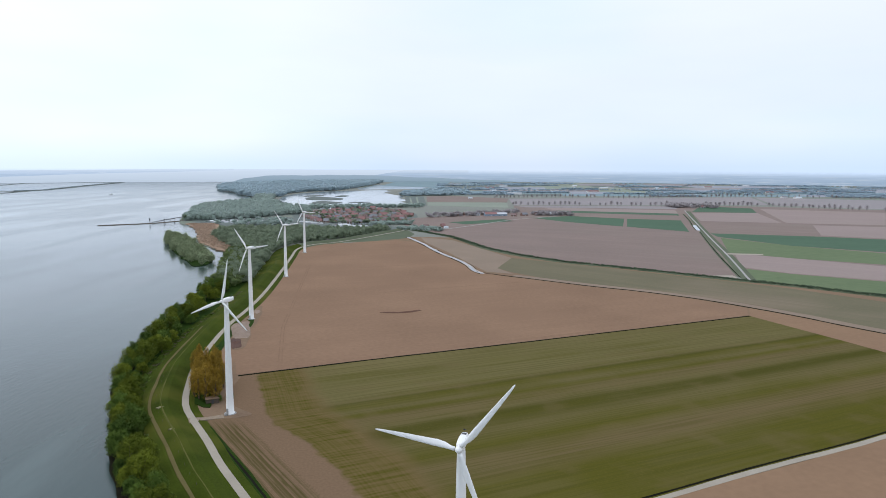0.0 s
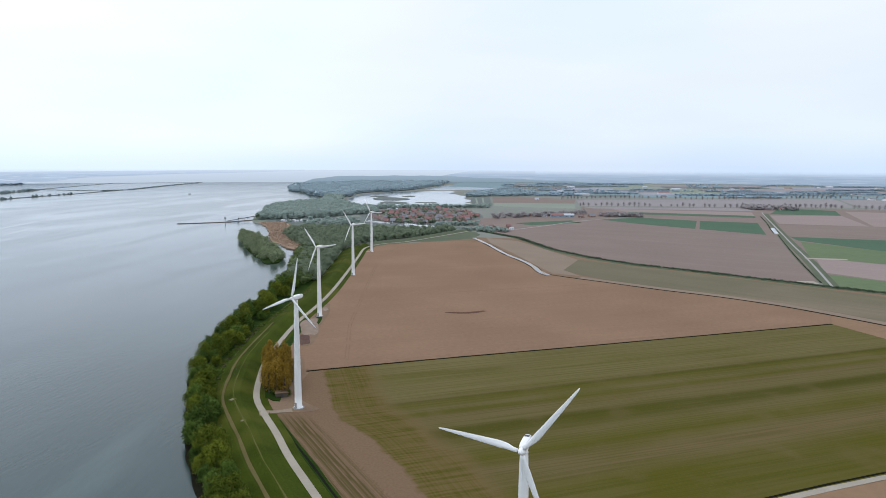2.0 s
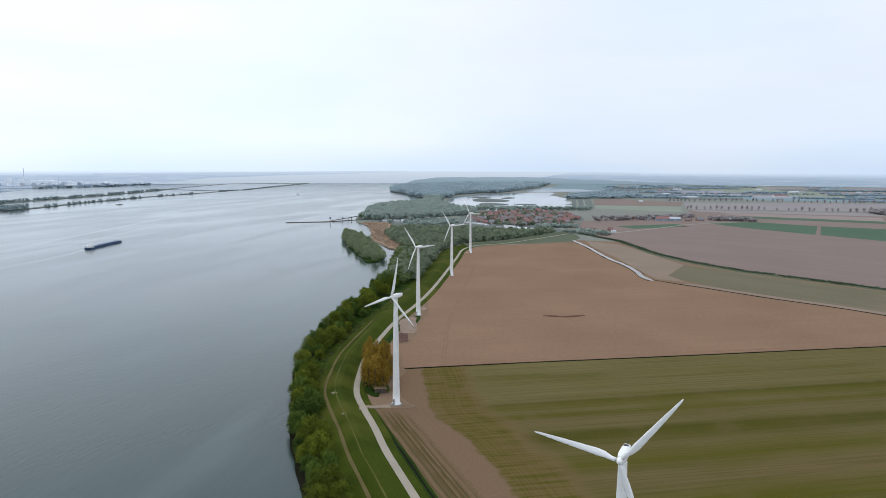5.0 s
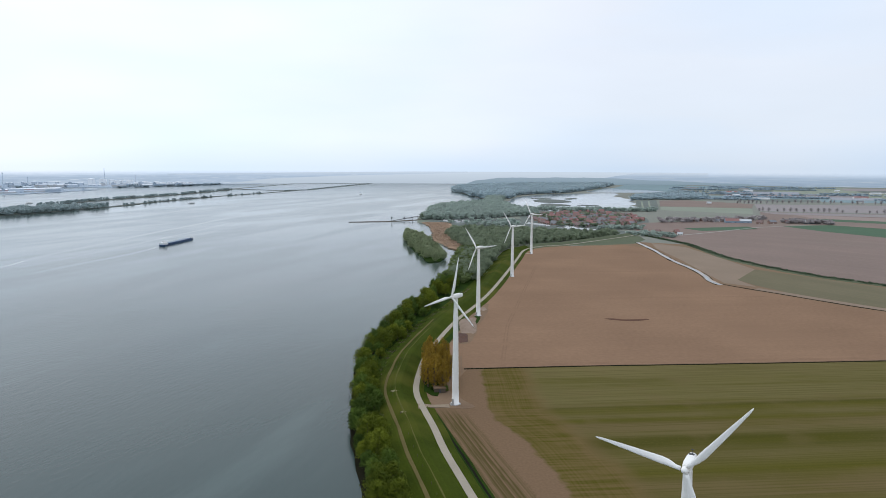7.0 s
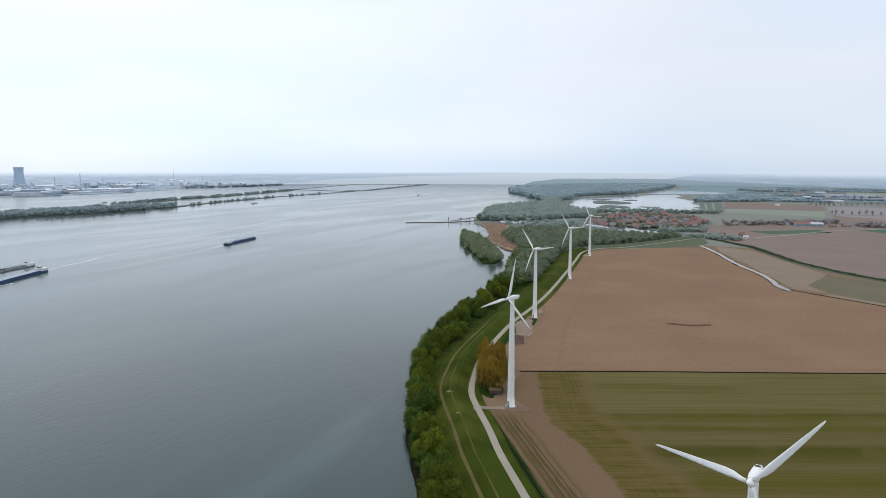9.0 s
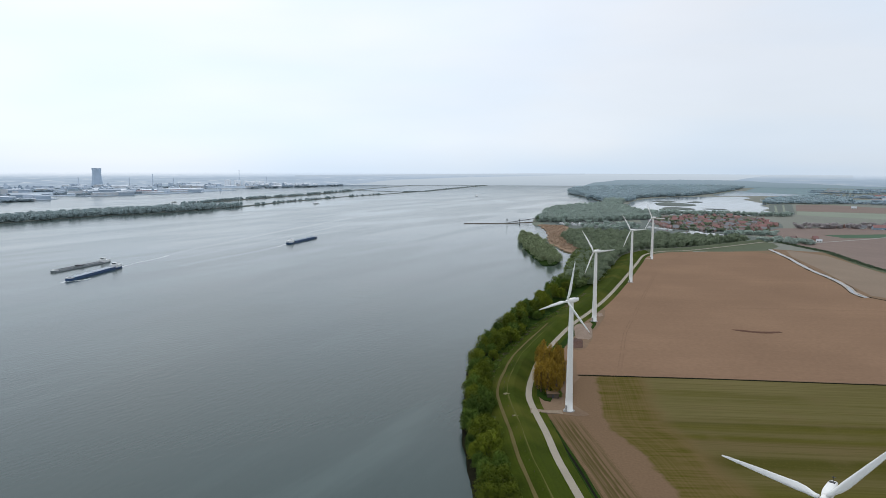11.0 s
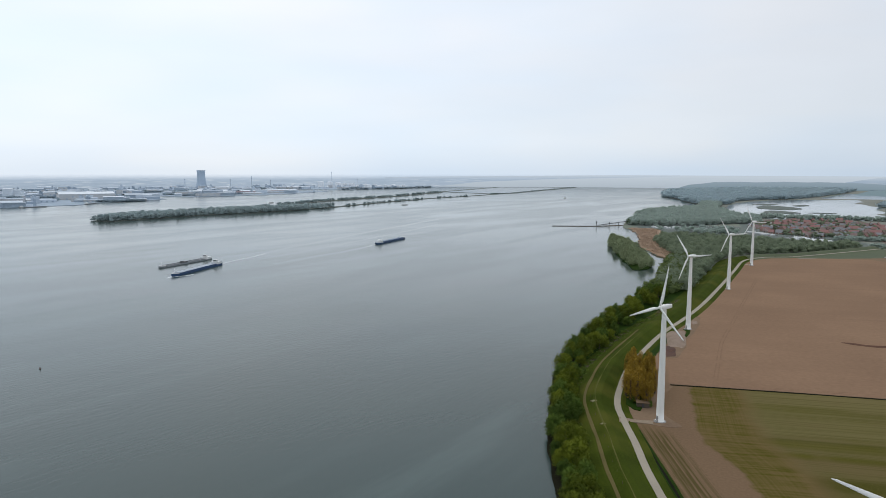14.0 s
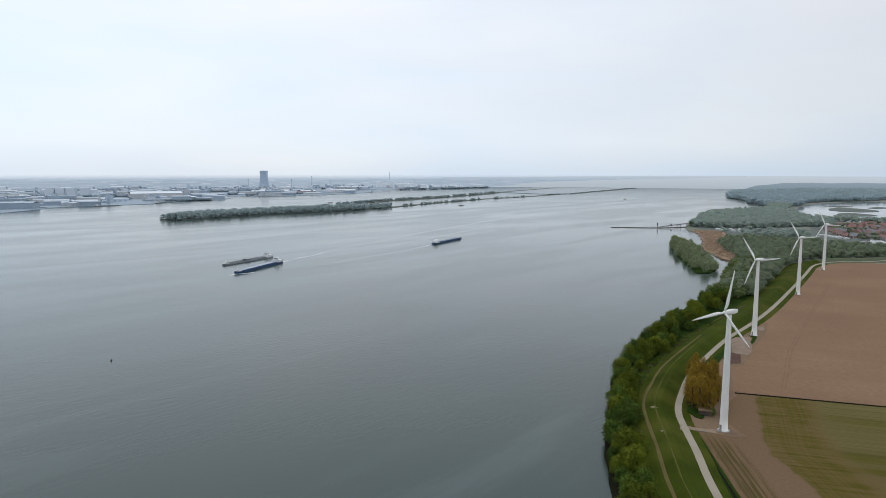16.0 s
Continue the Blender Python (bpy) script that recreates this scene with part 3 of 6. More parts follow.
# ---------------------------------------------------------------- fields
def beside(points, a, b):
    """The plan strip between two offsets to the left of a line."""
    out, back = [], []
    p = [Vector(q) for q in points]
    for i, q in enumerate(p):
        way = (p[min(i + 1, len(p) - 1)] - p[max(i - 1, 0)]).normalized()
        left = Vector((-way.y, way.x))
        out.append(tuple(q + left * a))
        back.append(tuple(q + left * b))
    return out + back[::-1]


def field(points, mat, label, z=0.0, name="field"):
    return tagged(slab(name, points, z, mat, 0.3), label, "field", kind="structure")


field([(-112, 294), (-126, 318), (-136, 345), (-146, 400), (-160, 520), (-205, 900), (-60, 1100), (20, 1090), (100, 880), (210, 775), (400, 610), (560, 420), (420, 60), (-5, 150), (-60, 225)], M_MARGIN, "bare margins and headlands between the fields", -0.025, "field_margin")
field([(-60, 1232), (10, 1110), (110, 890), (400, 640), (700, 420), (1400, 900), (1420, 1740), (900, 1990), (205, 1985), (180, 1700), (-60, 1500)], M_SOIL_FAR, "bare soil round the far fields", -0.03, "field_margin")
field([(-114, 366), (27, 428), (244, 523), (254, 549), (225, 585), (186, 618), (140, 647), (90, 686), (68, 703), (38, 733), (19, 801), (-9, 900), (-46, 1027), (-78, 1049),
       (-129, 1023), (-168, 992), (-188, 936), (-180, 822), (-162, 703), (-147, 576), (-142, 510), (-134, 442), (-126, 389), (-118, 365)],
      M_SOIL, "bare brown ploughed field with faint wheel lines", 0.02)
EDGE = [(-110, 372), (-96, 335), (-85, 304), (-78, 291), (-67.5, 281.5), (-55.5, 267.5), (-47, 254), (-39.5, 242), (-32, 228), (-16, 196), (-8, 172)]


def crop_sheet(points, mat, label):
    """A field cut into small squares, each corner knowing how far it lies inside the crop's edge (minus: out on the bare lane)."""
    bm = bmesh.new()
    bm.faces.new([bm.verts.new((x, y, 0.015)) for x, y in points])
    step = 4.0
    for axis, lo, hi in ((0, -130, 300), (1, 165, 520)):
        k = lo
        while k < hi:
            co, no = [0, 0, 0], [0, 0, 0]
            co[axis], no[axis] = k, 1
            bmesh.ops.bisect_plane(bm, geom=bm.verts[:] + bm.edges[:] + bm.faces[:], plane_co=co, plane_no=no)
            k += step if k < 40 or axis == 1 else step * 4
    line = [Vector(q) for q in EDGE]
    layer = bm.verts.layers.float.new("inward")
    for v in bm.verts:
        p = v.co.xy
        best = 1e9
        for a, c in zip(line, line[1:]):
            d = c - a
            k = max(0, min(1, (p - a).dot(d) / d.length_squared))
            off = p - (a + d * k)
            if off.length < abs(best):
                best = math.copysign(off.length, off.x * -d.y + off.y * d.x)
        v[layer] = max(-60, min(80, best))
    me = bpy.data.meshes.new("field")
    bm.to_mesh(me)
    bm.free()
    me.materials.append(mat)
    return tagged(new("field", me), label, "field", kind="structure")


crop_sheet([(-109, 291), (-62, 222), (-28, 173), (-8, 165), (74, 225), (126, 249), (196, 282), (300, 370), (272, 446), (253, 494), (243, 519.5), (27, 425.5), (-114, 363), (-112, 300)],
           M_CROP, "olive field of young crop with a bare lane and thin headland")
FURROWS = [(-107, 296), (-94, 278), (-76, 250), (-60, 225), (-28, 178)]
for off, w in ((-7.4, 0.25), (-8.8, 0.3), (-10.2, 0.4), (-11.6, 0.25), (-4.4, 0.2)):
    tagged(sweep("furrow", FURROWS, [(off - w, 0.0), (off - w * 0.5, 0.06), (off + w * 0.5, 0.06), (off + w, 0.0)], M_TRACK, 3, 0.7), "dark weedy furrow in a strip of soil", "furrow", kind="structure")
field([(74, 224), (126, 247), (196, 280), (300, 425), (600, 260), (400, 60), (60, 120), (-5, 165)], M_SOIL_DRY, "light brown bare field beside a sandy track", 0.03)
STUBBLE_DITCH = [(36, 740), (45, 726), (70, 705), (92, 689), (142, 650), (188, 620), (227, 587), (258, 550), (284, 514), (298, 489), (345, 420), (430, 300)]
field([(243, 519.5), (253, 494), (272, 446), (300, 370), (430, 285), (430, 300), (345, 419), (297, 488), (283, 513), (256, 549)], M_SOIL_DRY, "brown strip of bare soil between ditches", 0.03)
field(beside(STUBBLE_DITCH[2:], 1.0, 13.0), M_STUBBLE, "tan strip of stubble along a ditch", 0.03)
field([(86, 849), (146, 801), (203, 755), (253, 714), (299, 676), (338, 640), (389, 577), (480, 450), (440, 308), (356, 427), (309, 496), (295, 521), (269, 558), (236, 597), (196, 631), (150, 661), (100, 700), (76, 730), (61, 762)],
      M_OLIVE, "thin olive grass field beyond a ditch", 0.04)
field([(-40, 1093), (11, 1054), (58, 928), (86, 849), (61, 762), (76, 722), (47, 735), (30, 800), (4, 905), (-30, 1020)], M_STUBBLE, "light tan bare field beside a pale ditch", 0.03)
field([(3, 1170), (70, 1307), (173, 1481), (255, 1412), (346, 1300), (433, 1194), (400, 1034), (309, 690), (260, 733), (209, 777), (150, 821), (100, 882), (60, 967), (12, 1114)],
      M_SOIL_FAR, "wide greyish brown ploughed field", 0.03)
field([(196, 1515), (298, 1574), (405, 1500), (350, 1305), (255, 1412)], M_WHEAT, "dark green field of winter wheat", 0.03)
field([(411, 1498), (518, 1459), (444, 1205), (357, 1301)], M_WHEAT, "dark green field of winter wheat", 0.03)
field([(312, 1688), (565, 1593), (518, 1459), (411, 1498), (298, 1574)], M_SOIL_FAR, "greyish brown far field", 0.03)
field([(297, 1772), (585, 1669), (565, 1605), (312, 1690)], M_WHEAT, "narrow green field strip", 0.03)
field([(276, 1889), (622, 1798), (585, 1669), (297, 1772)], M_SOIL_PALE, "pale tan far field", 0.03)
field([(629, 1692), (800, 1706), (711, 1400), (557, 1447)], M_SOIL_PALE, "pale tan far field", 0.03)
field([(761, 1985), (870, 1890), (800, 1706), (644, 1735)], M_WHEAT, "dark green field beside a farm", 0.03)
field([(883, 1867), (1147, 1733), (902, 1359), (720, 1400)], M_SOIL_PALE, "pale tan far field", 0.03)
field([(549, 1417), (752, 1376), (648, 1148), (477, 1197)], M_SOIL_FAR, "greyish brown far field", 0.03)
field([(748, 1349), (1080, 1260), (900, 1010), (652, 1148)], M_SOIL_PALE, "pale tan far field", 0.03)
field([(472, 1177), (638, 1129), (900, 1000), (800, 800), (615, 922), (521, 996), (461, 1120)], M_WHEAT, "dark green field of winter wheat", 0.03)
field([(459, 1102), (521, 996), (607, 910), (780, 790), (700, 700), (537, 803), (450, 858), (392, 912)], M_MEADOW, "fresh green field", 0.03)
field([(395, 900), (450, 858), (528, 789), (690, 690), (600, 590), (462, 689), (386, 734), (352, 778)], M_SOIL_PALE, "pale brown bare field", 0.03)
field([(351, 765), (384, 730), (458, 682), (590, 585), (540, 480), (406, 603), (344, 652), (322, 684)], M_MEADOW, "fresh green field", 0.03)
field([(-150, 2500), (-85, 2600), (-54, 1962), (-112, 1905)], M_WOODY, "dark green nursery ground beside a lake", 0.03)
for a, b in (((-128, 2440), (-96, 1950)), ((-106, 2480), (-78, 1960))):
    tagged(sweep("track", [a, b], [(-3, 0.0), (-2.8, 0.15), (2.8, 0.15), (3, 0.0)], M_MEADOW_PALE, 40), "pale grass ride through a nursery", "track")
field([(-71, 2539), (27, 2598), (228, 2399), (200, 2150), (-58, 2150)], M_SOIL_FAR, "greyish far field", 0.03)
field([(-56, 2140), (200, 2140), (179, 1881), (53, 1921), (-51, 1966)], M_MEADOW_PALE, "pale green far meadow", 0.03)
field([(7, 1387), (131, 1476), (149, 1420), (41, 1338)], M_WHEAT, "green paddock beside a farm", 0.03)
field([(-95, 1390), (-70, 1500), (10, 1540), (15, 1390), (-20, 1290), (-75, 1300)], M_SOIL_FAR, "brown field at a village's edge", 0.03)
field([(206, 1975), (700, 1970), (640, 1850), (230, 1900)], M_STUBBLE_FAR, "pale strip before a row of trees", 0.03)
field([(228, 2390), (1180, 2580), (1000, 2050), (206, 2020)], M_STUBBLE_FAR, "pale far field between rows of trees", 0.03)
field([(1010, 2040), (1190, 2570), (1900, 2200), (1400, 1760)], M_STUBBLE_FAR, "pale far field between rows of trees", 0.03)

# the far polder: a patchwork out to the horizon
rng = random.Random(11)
# Pale, bluish field colours that carry the haze of the far polder.
FAR_SORTS = [(M_FAR_SOIL, "pale tan far field"), (M_MEADOW_PALE, "pale green far meadow"), (M_STUBBLE_FAR, "pale far stubble field"), (M_WOODY, "dark far scrub"), (M_FAR_WHEAT, "hazy bluish far field")]
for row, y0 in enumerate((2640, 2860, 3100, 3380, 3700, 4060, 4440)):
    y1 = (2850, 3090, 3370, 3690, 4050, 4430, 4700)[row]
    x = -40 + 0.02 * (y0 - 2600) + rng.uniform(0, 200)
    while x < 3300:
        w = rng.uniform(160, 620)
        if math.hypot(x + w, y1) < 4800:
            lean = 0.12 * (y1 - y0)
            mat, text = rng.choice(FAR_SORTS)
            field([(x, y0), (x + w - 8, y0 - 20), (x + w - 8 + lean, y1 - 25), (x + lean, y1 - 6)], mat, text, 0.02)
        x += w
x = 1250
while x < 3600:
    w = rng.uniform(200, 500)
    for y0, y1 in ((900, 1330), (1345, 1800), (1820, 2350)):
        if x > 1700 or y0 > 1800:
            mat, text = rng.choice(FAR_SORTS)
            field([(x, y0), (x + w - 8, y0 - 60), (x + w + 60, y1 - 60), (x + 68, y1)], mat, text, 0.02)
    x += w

field([(-365, 3800), (-100, 3600), (-20, 3320), (40, 4840), (-360, 4830)], M_FAR_WHEAT, "hazy bluish far field behind a lake", 0.03)
field([(-1040, 4500), (-600, 4720), (-360, 4640), (-350, 4840), (-1030, 4700)], M_FAR_WHEAT, "hazy bluish far field behind a forest", 0.03)

# a dark wet hollow in the ploughed field
tagged(slab("soil_hollow", [(-53, 525.5), (-46, 528.5), (-38, 528), (-30, 531.5), (-21, 536.5), (-18.5, 535), (-27, 527), (-36, 523.5), (-46, 523)], 0.045, M_WET, 0.02, True, 1.5, 2.0),
       "dark patch of broken wet soil in a field", "soil patch")

# wheel ruts along the ploughed field's edges
M_RUT = material("pressed_soil", (0.245, 0.152, 0.096), (0.165, 0.102, 0.064), 0.1, 0.7, specular=0.04)
for pts in ([(-96, 376), (-106, 420), (-118, 476), (-127, 540), (-141, 640), (-160, 780)], [(-88, 381), (-20, 412), (60, 447), (150, 487), (225, 520)], [(-166, 900), (-158, 960), (-120, 1005), (-80, 1026), (-50, 1000)],
            [(-60, 610), (20, 646), (80, 672)], [(-100, 760), (-40, 786)]):
    for off in (-1.0, 1.0):
        tagged(sweep("wheel_rut", pts, [(off - 0.45, 0.0), (off - 0.4, 0.035), (off + 0.4, 0.035), (off + 0.45, 0.0)], M_RUT, 6, 0.5), "faint wheel rut in ploughed soil", "wheel rut")

# ---------------------------------------------------------------- ditches, tracks

def ditch(points, width, label, water=None, bank=None, edge=1.6):
    k = width / 2
    profile = [(-k - edge, 0.0), (-k - edge * 0.4, 0.2), (-k, 0.09), (k, 0.09), (k + edge * 0.4, 0.2), (k + edge, 0.0)]
    g = bank or M_VERGE
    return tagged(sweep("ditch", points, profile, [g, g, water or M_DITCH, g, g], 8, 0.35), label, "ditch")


ditch([(-116, 362), (-50, 392), (27, 425), (130, 470), (243, 519)], 0.9, "narrow dark ditch between two fields", bank=M_EARTH_SHADE, edge=0.45)
ditch(STUBBLE_DITCH, 1.3, "narrow dark ditch along a stubble strip", bank=M_EARTH_SHADE, edge=0.6)
ditch([(-28, 175), (-62, 222), (-76, 243), (-92, 266), (-107, 288)], 1.1, "dark ditch at the foot of a dike", bank=M_VERGE, edge=1.2)
tagged(sweep("ditch", [(-61, 1092), (-33, 1000), (-18, 940), (-2, 881), (16, 830), (28, 784), (33, 746), (42, 722)],
             [(-4.2, 0.0), (-3.0, 0.3), (-1.3, 0.1), (1.3, 0.1), (3.0, 0.3), (4.2, 0.0)], [M_EARTH_SHADE, M_REED_PALE, M_LAKE, M_REED_PALE, M_EARTH_SHADE], 10, 1.3),
       "pale winding ditch full of water with reed banks", "ditch")
tagged(sweep("verge", [(640, 1755), (518, 1361), (434, 1076), (375, 871), (316, 677)], [(-7, -0.02), (-6.5, 0.08), (6.5, 0.08), (7, -0.02)], M_HEDGE_GRASS, 10, 0.6), "green verges along a farm road", "verge")
tagged(slab("concrete_apron", [(292, 716), (314, 717), (313, 700), (309, 690), (296, 700)], 0.14, M_ROAD, 0.2), "pale concrete apron at a field's corner", "apron")
tagged(sweep("road", [(650, 1790), (634, 1755), (518, 1361), (434, 1076), (375, 871), (316, 677)], [(-1.4, -0.1), (-1.3, 0.14), (1.3, 0.14), (1.4, -0.1)], M_ROAD_FAR),
       "straight pale farm road", "road")
ditch([(592, 1651), (540, 1470), (496, 1330)], 1.2, "dark roadside ditch", bank=M_HEDGE_GRASS)
ditch([(505, 1345), (480, 1262), (470, 1228)], 7.5, "wide roadside ditch full of pale water", M_LAKE)
ditch([(462, 1200), (407, 1019), (360, 860), (317, 705)], 1.2, "dark roadside ditch", bank=M_HEDGE_GRASS)
tagged(slab("concrete_apron", [(383, 905), (432, 898), (428, 885), (380, 893)], 0.12, M_ROAD, 0.2), "pale concrete apron beside a farm road", "apron")
tagged(sweep("track", [(-40, 163), (20, 197), (78, 225.4), (111.5, 242.2), (140, 255.8), (171, 269.8), (195.5, 282), (320, 347)], [(-1.6, -0.1), (-1.5, 0.12), (1.4, 0.12), (1.5, -0.1)], M_ROAD, 8, 0.25),
       "pale sandy farm track between fields", "track")
ditch([(45, 213), (78, 228.6), (110.5, 244.8), (139, 258.4), (170, 272.4), (194.5, 284.6), (300, 340)], 0.3, "thin dark ditch beside a sandy track", bank=M_EARTH_SHADE, edge=0.4)
tagged(sweep("road", [(-74, 1197), (-20, 1215), (60, 1320), (150, 1460), (260, 1560)], [(-2, -0.1), (-1.9, 0.12), (1.9, 0.12), (2, -0.1)], M_ROAD_FAR), "pale village road through fields", "road")

# ---------------------------------------------------------------- lake
tagged(slab("water_lake", [(-528, 2120), (-470, 1984), (-400, 1880), (-342, 1800), (-255, 1824), (-182, 1851), (-124, 1891), (-136, 2211), (-162, 2564), (-188, 2620), (-254, 2837), (-285, 3150), (-493, 3010), (-577, 2850), (-603, 2520)],
            0.0, M_LAKE, 0.5, True, 30, 40), "pale still lake behind a village", "lake")
tagged(slab("water_lake", [(-428, 3260), (-424, 3734), (-406, 4060), (-275, 3800), (-100, 3560), (-100, 3380), (-297, 3270)], 0.0, M_LAKE, 0.5, True, 20, 40), "pale narrow arm of a lake", "lake")
for pts in ([(-492, 2360), (-484, 2474), (-390, 2405), (-354, 2307), (-396, 2240), (-461, 2262)], [(-410, 2022), (-412, 2170), (-345, 2132), (-329, 2078), (-371, 2017)], [(-415, 2510), (-400, 2600), (-370, 2560), (-387, 2490)],
            [(-303, 2113), (-267, 2110), (-240, 2135), (-290, 2140)], [(-540, 2520), (-500, 2600), (-470, 2560), (-500, 2500)]):
    tagged(slab("islet", pts, 0.7, M_WOODY, 1.0, True, 8, 12), "low dark marshy islet in a lake", "islet")
tagged(slab("reed_bed", [(-287, 894), (-316, 917), (-377, 1011), (-429, 1146), (-488, 1273), (-516, 1321), (-455, 1325), (-402, 1167), (-331, 998), (-295, 931)], 0.9, M_REED, 1.6, True, 7, 8),
       "orange-brown dry reed bed on the shore", "reed bed")
tagged(slab("island_ground", [(-454, 1072), (-462, 1118), (-404, 1033), (-317, 881), (-285, 800), (-290, 768), (-317, 807), (-398, 953)], 0.1, M_VERGE, 1.2, True, 4, 10), "low wooded river island", "island")

# ---------------------------------------------------------------- the far bank
LEFT = [(-2700, 3960), (-2911, 3696), (-2884, 3304), (-2959, 2861), (-3399, 2778), (-3717, 2653), (-3300, 2500), (-2760, 2600), (-2680, 2300), (-2611, 1993), (-2669, 1687), (-2861, 1643),
        (-3223, 1780), (-2963, 1543), (-2547, 1502), (-2513, 1456), (-2438, 1178), (-2330, 1045), (-2345, 778), (-2127, 549), (-2000, 300), (-1900, 0)]
left_rim = [(-4860 * math.sin(radians(a)), 4860 * math.cos(radians(a))) for a in range(95, 33, -5)]
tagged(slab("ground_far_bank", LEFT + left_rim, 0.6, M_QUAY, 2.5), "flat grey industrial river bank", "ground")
SPITS = [([(-1581, 739), (-1520, 765), (-1537, 889), (-1549, 1030), (-1520, 1159), (-1531, 1337), (-1620, 1440), (-1640, 1315), (-1640, 1087), (-1630, 852)], "long wooded river island"),
         ([(-1790, 1440), (-1865, 1708), (-1910, 1939), (-1980, 2294), (-2170, 2881), (-2200, 2881), (-2030, 2294), (-1965, 1939), (-1915, 1708), (-1830, 1484)], "narrow river bank with bushes"),
         ([(-1545, 1330), (-1561, 1518), (-1636, 1761), (-1730, 2209), (-1755, 2531), (-1800, 2895), (-1820, 2895), (-1775, 2531), (-1755, 2209), (-1662, 1761), (-1590, 1518), (-1570, 1330)], "narrow river bank with bushes"),
         ([(-2249, 2957), (-2560, 4050), (-2330, 4250), (-2080, 4330), (-2100, 4290), (-2330, 4215), (-2535, 4030), (-2228, 2957)], "thin bank round a flooded polder"),
         ([(-2249, 2950), (-1851, 2850), (-1800, 3008), (-1950, 3700), (-2080, 4330), (-2115, 4300), (-1990, 3690), (-1830, 3020), (-1870, 2875), (-2249, 2975)], "thin bank round a flooded polder")]
tagged(slab("water_polder", [(-2249, 2965), (-2560, 4040), (-2330, 4235), (-2090, 4310), (-1970, 3695), (-1815, 3015), (-1860, 2865)], -0.3, M_LAKE, 0.3), "pale flooded polder inside a thin bank", "water")
for pts, text in SPITS:
    tagged(slab("island_bank", pts, 0.6, M_WOODY, 1.6, False), text, "island")

# ---------------------------------------------------------------- dike and road
ROAD = [(-25, 155), (-70, 222), (-88, 249), (-101, 271), (-115, 293), (-127, 314), (-137, 344), (-147, 385), (-158, 469), (-161, 536), (-167, 610),
        (-181, 726), (-196, 840), (-206, 915), (-203, 955), (-190, 985), (-162, 1013), (-120, 1097), (-74, 1197)]
DIKE = [(-6, -0.05), (-2.6, 0.85), (2.6, 0.95), (8, 3.6), (10.5, 4.0), (12, 4.0), (15.5, 2.4), (18, 2.2), (23, 0.7), (28, -0.1)]
tagged(sweep("dike", ROAD[:15], DIKE, M_GRASS), "grassy river dike with a rounded crest", "dike")
# The same dike farther off, greyer: haze is put into its colour.
tagged(sweep("dike", ROAD[14:], DIKE, M_HEDGE_GRASS), "greyer hazed end of a grassy dike beside a village", "dike")
tagged(sweep("road", ROAD, [(-1.65, 0.6), (-1.6, 0.98), (1.6, 1.02), (1.65, 0.6)], M_ROAD), "narrow pale concrete road along a dike", "road")


# ---------------------------------------------------------------- wind turbines
HUB, ROTOR = 55.0, 19.8


def blade_mesh():
    bm = bmesh.new()
    rows = []
    for s, chord, thick, twist in ((0.0, 0.95, 0.95, 20), (0.05, 1.0, 0.9, 18), (0.13, 1.4, 0.55, 14), (0.22, 1.65, 0.42, 10), (0.4, 1.4, 0.3, 6),
                                   (0.6, 1.15, 0.2, 3), (0.8, 0.8, 0.13, 1), (0.95, 0.5, 0.08, 0), (1.0, 0.18, 0.05, 0)):
        ring = []
        for k in range(12):
            a = 2 * math.pi * k / 12
            x = chord * (0.5 * math.cos(a) + (0.2 if s > 0.08 else 0))
            y = thick * 0.5 * math.sin(a) * (1 if s < 0.08 else 1.15 - 0.55 * math.cos(a))
            tw = radians(twist)
            ring.append(bm.verts.new((x * math.cos(tw) - y * math.sin(tw), x * math.sin(tw) + y * math.cos(tw), 0.9 + s * (ROTOR - 0.9))))
        rows.append(ring)
    for a, b in zip(rows, rows[1:]):
        for k in range(12):
            bm.faces.new((a[k], a[(k + 1) % 12], b[(k + 1) % 12], b[k])).smooth = True
    bm.faces.new(list(reversed(rows[0])))
    bm.faces.new(rows[-1])
    return bm


